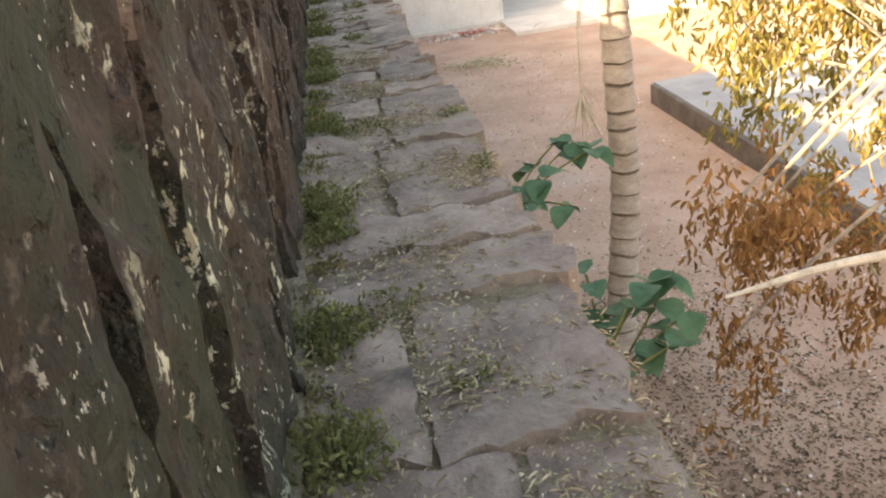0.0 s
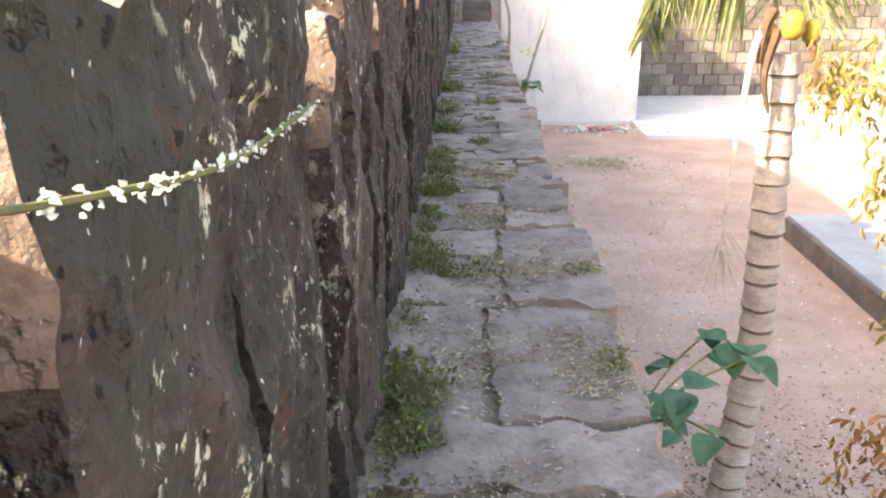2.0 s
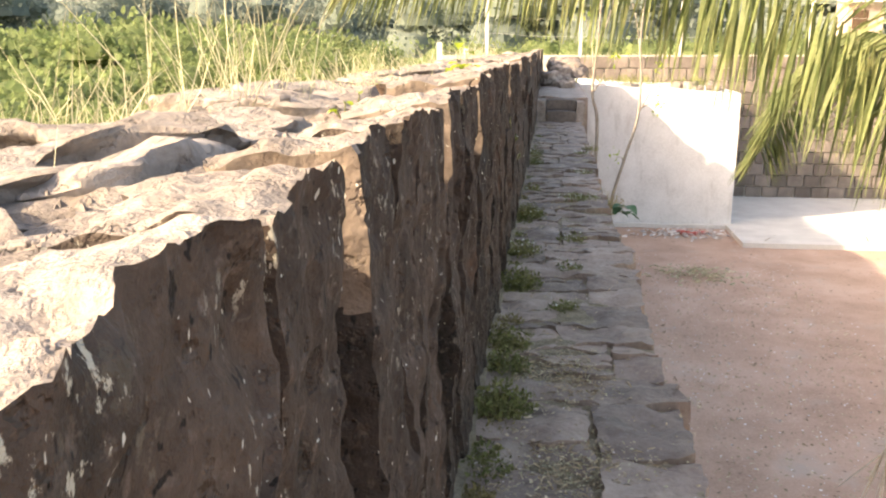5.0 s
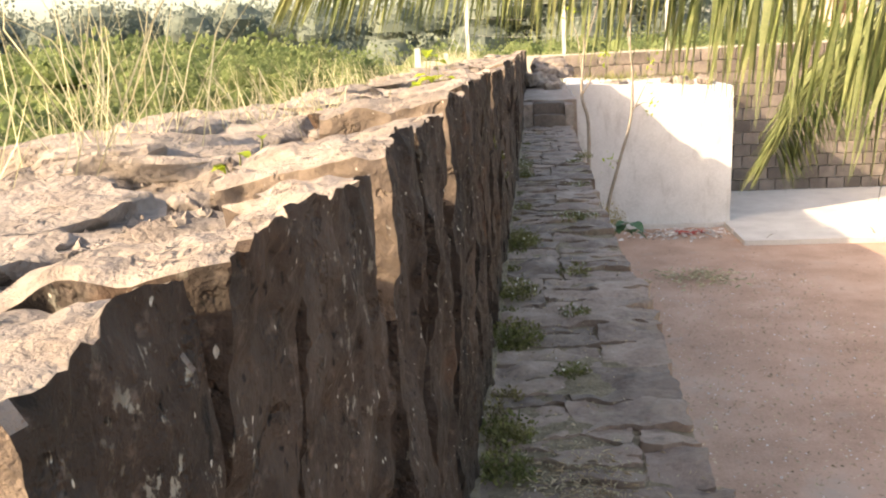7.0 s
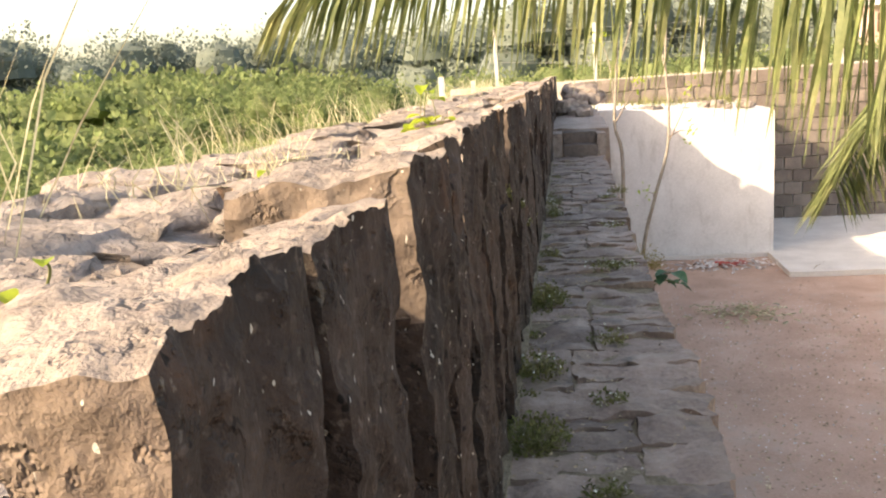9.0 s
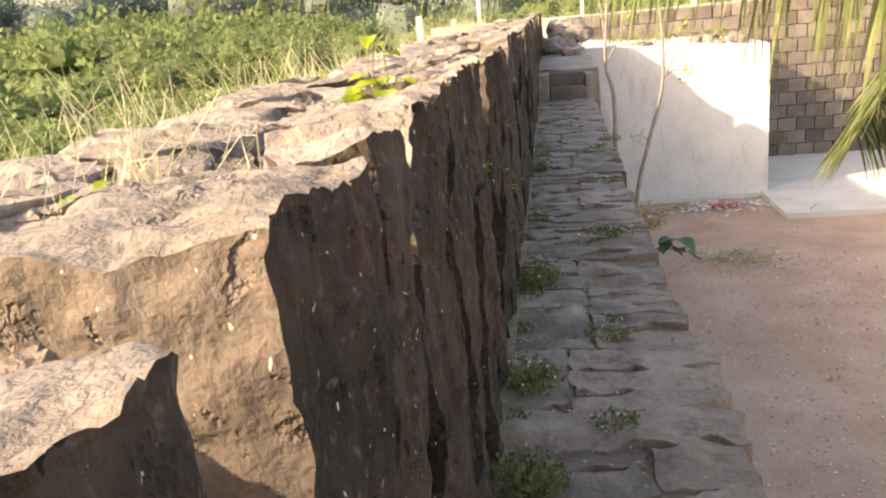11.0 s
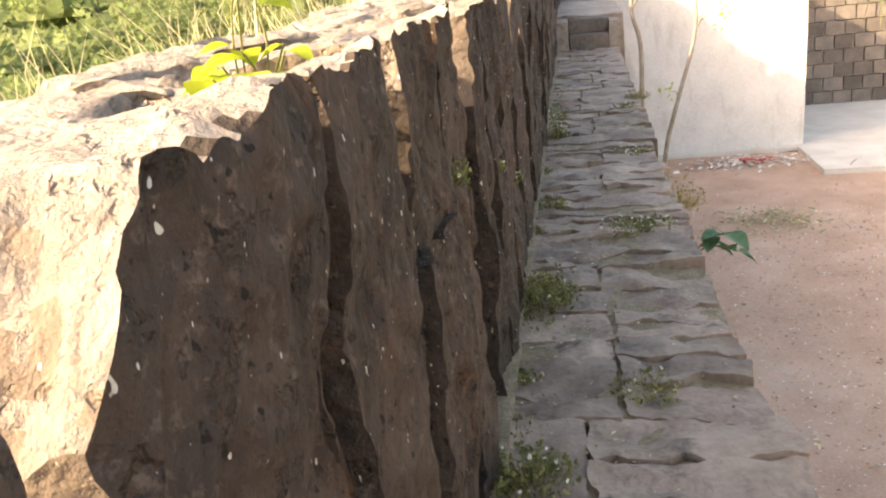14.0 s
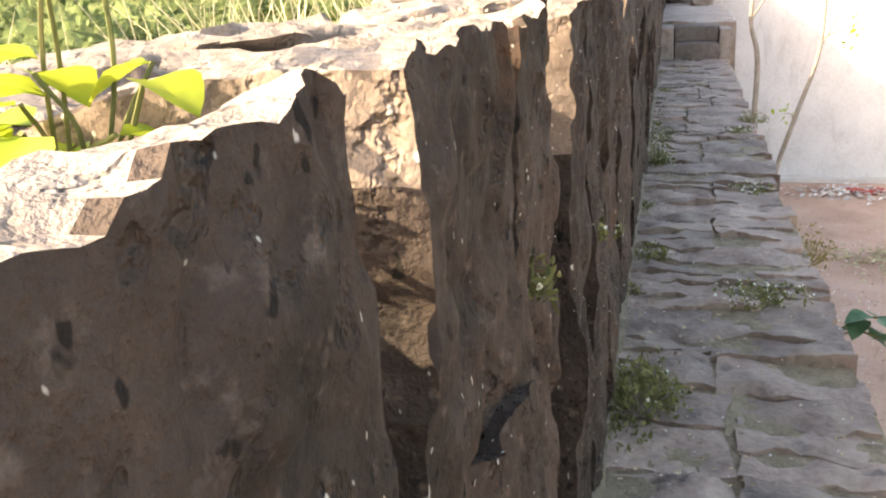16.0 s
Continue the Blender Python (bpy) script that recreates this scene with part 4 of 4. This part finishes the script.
# sprig with white buds leaning out of a broken place in the wall
sprig = tagged(empty("flowering_sprig", -0.47, 3.05, 1.24), "arching sprig set with small white flower buds", "plant")
line = curve([(-0.47, 3.05, 1.24), (-0.39, 3.2, 1.245), (-0.335, 3.38, 1.22), (-0.30, 3.56, 1.2), (-0.275, 3.83, 1.205)], 10)
under("stem", mesh_of("stem", *tube(line, [0.003] * len(line), 5), weed_leaf, True), sprig)
c = np.array([line[rng.randint(6, len(line) - 1)] for _ in range(170)]) + nrng.normal(size=(170, 3)) * 0.004
under("flower_spray", mesh_of("flower_spray", *leaves(c, nrng.normal(size=(170, 3)), nrng.uniform(0.005, 0.010, 170), 0.8, 0.5), petal), sprig)["kind"] = "stuff"


def scatter(name, count, where, mat, low, high, label, flat=0.25, wide=0.5):
    c = np.array([where() for _ in range(count)])
    w = nrng.normal(size=(count, 3)) * [1, 1, flat]
    ups = nrng.normal(size=(count, 3)) * 0.35 + [0, 0, 1]
    tagged(part(name, mesh_of(name, *leaves(c, w, nrng.uniform(low, high, count), wide, 0.3, ups), mat)), label, "litter", kind="stuff")


def on_path():
    x = rng.choice([rng.gauss(-0.02, 0.1), rng.uniform(FACE, EDGE), rng.gauss(-0.28, 0.08)])
    return (min(EDGE, max(FACE, x)), rng.uniform(1.5, 20) if rng.random() < 0.6 else rng.uniform(2, 8), 0.008)


scatter("leaf_litter", 5200, on_path, litter_mat, 0.006, 0.026, "dry broken leaves and straw on the walkway")
STRAW = [(0.0, 5.6, 0.16), (-0.08, 6.5, 0.16), (0.2, 6.62, 0.14), (0.1, 4.75, 0.16), (0.02, 7.4, 0.14), (-0.12, 4.2, 0.16), (0.2, 3.85, 0.16), (0.3, 3.3, 0.12), (0.0, 8.3, 0.12), (0.33, 5.55, 0.1), (-0.2, 3.3, 0.12)]


def on_straw():
    x, y, r = rng.choice(STRAW)
    return (min(EDGE - 0.02, max(FACE, rng.gauss(x, r))), rng.gauss(y, 0.16), 0.006 + 0.016 * rng.random())


scatter("straw", 5600, on_straw, litter_mat, 0.01, 0.045, "straw and dry weed stems lying in the paving joints", wide=0.16)
scatter("straw_bits", 5200, on_straw, dry_grass, 0.006, 0.018, "pale dry crumbs of leaf lying in the paving joints", wide=0.5)
scatter("chips", 600, on_path, chip_mat, 0.004, 0.014, "pale chips scattered on the walkway", wide=0.9)
scatter("yard_litter", 9000, lambda: (rng.uniform(0.6, 5.8), 3 + 22 * rng.random() ** 1.5, YARD + 0.035), litter_mat, 0.02, 0.07, "dry leaf litter on the courtyard soil")
scatter("fallen_leaves", 30000, lambda: (0.6 + 5.6 * rng.betavariate(1.1, 2.0), 0.5 + 12.5 * rng.betavariate(2.2, 3.0), YARD + 0.03), brown_litter, 0.02, 0.066, "brown fallen leaves carpeting the soil under the tree")
scatter("yard_chips", 2600, lambda: (rng.uniform(0.6, 5.9), rng.uniform(3, 27), YARD + 0.035), chip_mat, 0.012, 0.045, "pale chips and petals on the courtyard soil", wide=0.9)
scatter("leaf_pile", 260, lambda: (rng.gauss(3.4, 0.5), rng.gauss(24.9, 0.35), YARD + 0.04 + 0.04 * rng.random()), dry_grass, 0.06, 0.2, "small pile of pale dry leaves on the soil", wide=0.3)
scatter("rubbish", 260, lambda: (rng.gauss(4.0, 0.8), rng.gauss(29.4, 0.35), YARD + 0.03 + 0.06 * rng.random()), chip_mat, 0.06, 0.2, "pale rubbish and leaves at the foot of the white wall", wide=0.6)
for x in (3.9, 4.05, 4.3, 3.7):
    v, f = block((0.24, 0.16, 0.09), (5, 4, 3), 0.05, 7.0, x * 9, 0.3)
    tagged(part("red_scrap", mesh_of("red_scrap", v, f, red_cloth, True), at=pose(x, 29.5 + 0.1 * math.sin(x * 9), YARD, 0, 0, x * 90)), "crumpled red scrap among the rubbish", "rubbish")

# ---- dry grass on the wall and beyond ----
def grass(name, spots, count, low, high, label, lean=(0.0, 0.0), mat=dry_grass, width=0.006):
    a, b = [], []
    for x, y, z, r in spots:
        for _ in range(count):
            p = Vector((rng.gauss(x, r), rng.gauss(y, r), z))
            h = rng.uniform(low, high)
            a.append(p)
            b.append(p + Vector((rng.gauss(lean[0], 0.3) * h, rng.gauss(lean[1], 0.3) * h, h)))
    a, b = np.array(a), np.array(b)
    v, f = blades(a, b, width, nrng.normal(size=a.shape) * 0.06)
    tagged(part(name, mesh_of(name, v, f, mat)), label, "grass", kind="stuff")


grass("dry_grass", [(-1.3, 7.9, 1.2, 0.1), (-1.5, 8.3, 1.1, 0.16), (-1.2, 7.5, 1.2, 0.1), (-1.45, 7.1, 1.1, 0.12)], 22, 0.3, 0.85, "tall straw-coloured grass stalks on the wall top", (0.05, 0.0), width=0.0042)
grass("dry_grass", [(rng.uniform(-1.4, -0.9), rng.uniform(8.2, 9.6), 1.24, 0.1) for _ in range(10)], 16, 0.06, 0.2, "short dry grass between the stones of the wall top", width=0.004)
grass("dry_grass", [(rng.uniform(-2.0, -1.5), rng.uniform(9.5, 30), 1.0, 0.16) for _ in range(34)], 26, 0.25, 0.6, "dry grass fringe behind the stone wall", (-0.2, 0.1), width=0.006)
grass("dry_grass", [(rng.uniform(-1.9, -1.5), rng.uniform(4.5, 9.5), 0.95, 0.14) for _ in range(13)], 22, 0.25, 0.6, "dry grass fringe behind the stone wall", (0.1, 0.1), width=0.005)
grass("dry_grass", [(rng.uniform(-1.0, 14), rng.uniform(36.3, 40), 0.6, 0.4) for _ in range(60)], 40, 0.2, 0.7, "dry grass above the far wall", width=0.03)
grass("green_grass", [(rng.uniform(-1.0, 5.0), rng.uniform(31.2, 35), 0.25, 0.2) for _ in range(14)], 30, 0.1, 0.4, "weeds on top of the white wall", width=0.025, mat=weed_leaf)

# ---- shrubs of the field, far trees ----
def clumps(name, spots, per, mat, label, squash=0.8, leaf=(0.05, 0.11)):
    cs, ws, ss = [], [], []
    for x, y, z, r in spots:
        u = nrng.normal(size=(per, 3))
        u /= np.linalg.norm(u, axis=1, keepdims=True)
        u[:, 2] = np.abs(u[:, 2]) * 1.0 - 0.1
        rad = r * nrng.uniform(0.55, 1.08, (per, 1)) * (1 + 0.25 * np.sin(5 * u[:, :1] + x) * np.cos(4 * u[:, 1:2] + y))
        cs.append(np.array([x, y, z]) + u * rad * [1, 1, squash])
        ws.append(u + nrng.normal(size=(per, 3)) * 0.6)
        ss.append(nrng.uniform(*leaf, per) * max(1.0, r) * nrng.uniform(0.5, 1.0, per))
    v, f = leaves(np.concatenate(cs), np.concatenate(ws), np.concatenate(ss), 0.7)
    # twiggy masses inside the leaves
    rings, spokes = 6, 9
    for x, y, z, r in spots:
        first = len(v)
        for i in range(rings + 1):
            for j in range(spokes):
                a, b = math.pi * 0.62 * i / rings, math.tau * j / spokes
                d = Vector((math.sin(a) * math.cos(b), math.sin(a) * math.sin(b), math.cos(a)))
                q = 0.6 * r * (1 + 0.4 * noise.noise(d * 2.1 + Vector((x, y, 0))))
                v.append((x + d.x * q, y + d.y * q, z + d.z * q * squash))
        for i in range(rings):
            for j in range(spokes):
                f.append((first + i * spokes + j, first + (i + 1) * spokes + j, first + (i + 1) * spokes + (j + 1) % spokes, first + i * spokes + (j + 1) % spokes))
    tagged(part(name, mesh_of(name, v, f, mat, True)), label, "vegetation", kind="stuff")


def field_row(x0, x1, y0, y1, step, low, high):
    """Shrubs over a stretch of the field, on a shaken grid."""
    out, x = [], x0
    while x > x1:
        y = y0
        while y < y1:
            a, b = x + rng.uniform(-0.4, 0.4) * step, y + rng.uniform(-0.4, 0.4) * step
            a = min(a, -2.15)
            out.append((a, b, ground_height(a, b) + rng.uniform(-0.15, 0.2) * step, rng.uniform(low, high)))
            y += step
        x -= step
    return out


SHRUB = "dense low green shrubs in the field"
clumps("shrubs", field_row(-2.6, -7.0, 3.0, 34.0, 0.9, 0.45, 0.85), 420, shrub_leaf, SHRUB, 0.95, (0.07, 0.14))
clumps("shrubs", field_row(-7.2, -16.0, 6.0, 42.0, 1.5, 0.8, 1.4), 460, shrub_leaf, SHRUB, 0.8, (0.085, 0.17))
clumps("shrubs", field_row(-16.5, -60.0, 10.0, 75.0, 4.2, 2.2, 3.4), 460, shrub_leaf, SHRUB, 0.6, (0.1, 0.19))
clumps("shrubs", [(x, y, ground_height(x, y), rng.uniform(0.9, 1.7)) for x, y in ((rng.uniform(-6, 26), rng.uniform(39, 60)) for _ in range(110))], 200, shrub_leaf, "green scrub behind the far wall", 0.8, (0.09, 0.17))
far = []
for _ in range(260):
    a = rng.uniform(-78, 42)
    d = rng.uniform(65, 130)
    x, y, r = d * math.sin(radians(a)), d * math.cos(radians(a)), rng.uniform(2.8, 4.6)
    z = ground_height(x, y)
    far += [(x, y, z + 0.3, r), (x + rng.uniform(-1.5, 1.5), y, z + r * 0.8, r * 0.8)]
# the haze on these trees comes from their leaf colour alone
clumps("far_trees", far, 520, far_leaf_hazed, "hazy green tree line on the horizon", 0.85, (0.075, 0.13))

# ---- far house, fence ----
house = tagged(empty("house", 18.6, 62.0, ground_height(16.7, 62.0)), "small distant house with a pale sheet roof", "house")
v, f = block((2.1, 2.2, 3.9), (2, 2, 2), 0.0, 1.0, 1, 0.0)
part("wall", mesh_of("wall", v, f, plaster), house)
for z in (2.9, 3.9):
    v, f = block((2.5, 2.6, 0.2), (4, 4, 1), 0.0, 1.0, 1, 0.0, lambda q: Vector((q.x, q.y, q.z + 0.12 * q.y)))
    part("roof", mesh_of("roof", v, f, tin), house).location = (-0.2, -0.3, z)
v, f = block((0.9, 0.1, 1.1), (1, 1, 1), 0.0, 1.0, 1, 0.0)
part("window", mesh_of("window", v, f, brown_stalk), house).location = (-0.3, -1.1, 1.2)

fence = tagged(empty("wire_fence", 0.7, 37.0, 0.6), "wire fence on slender pale concrete posts", "fence")
POSTS = [(-2.6, 24.0), (-2.6, 30.0), (-2.5, 37.0), (0.9, 37.0), (4.5, 37.2), (9.0, 37.3), (14, 37.4)]
for x, y in POSTS:
    z = ground_height(x, y)
    v, f = block((0.12, 0.12, 2.6), (1, 1, 6), 0.006, 3.0, x, 0.05)
    under("post", mesh_of("post", [(x + p[0], y + p[1], z - 0.05 + p[2]) for p in v], f, concrete), fence)
for (xa, ya), (xb, yb) in zip(POSTS, POSTS[1:]):
    for h in (1.3, 1.9, 2.4):
        a, b = Vector((xa, ya, ground_height(xa, ya) + h)), Vector((xb, yb, ground_height(xb, yb) + h))
        under("wire", mesh_of("wire", *tube([a, (a + b) / 2 - Vector((0, 0, 0.06)), b], [0.006] * 3, 4), wire_mat), fence)
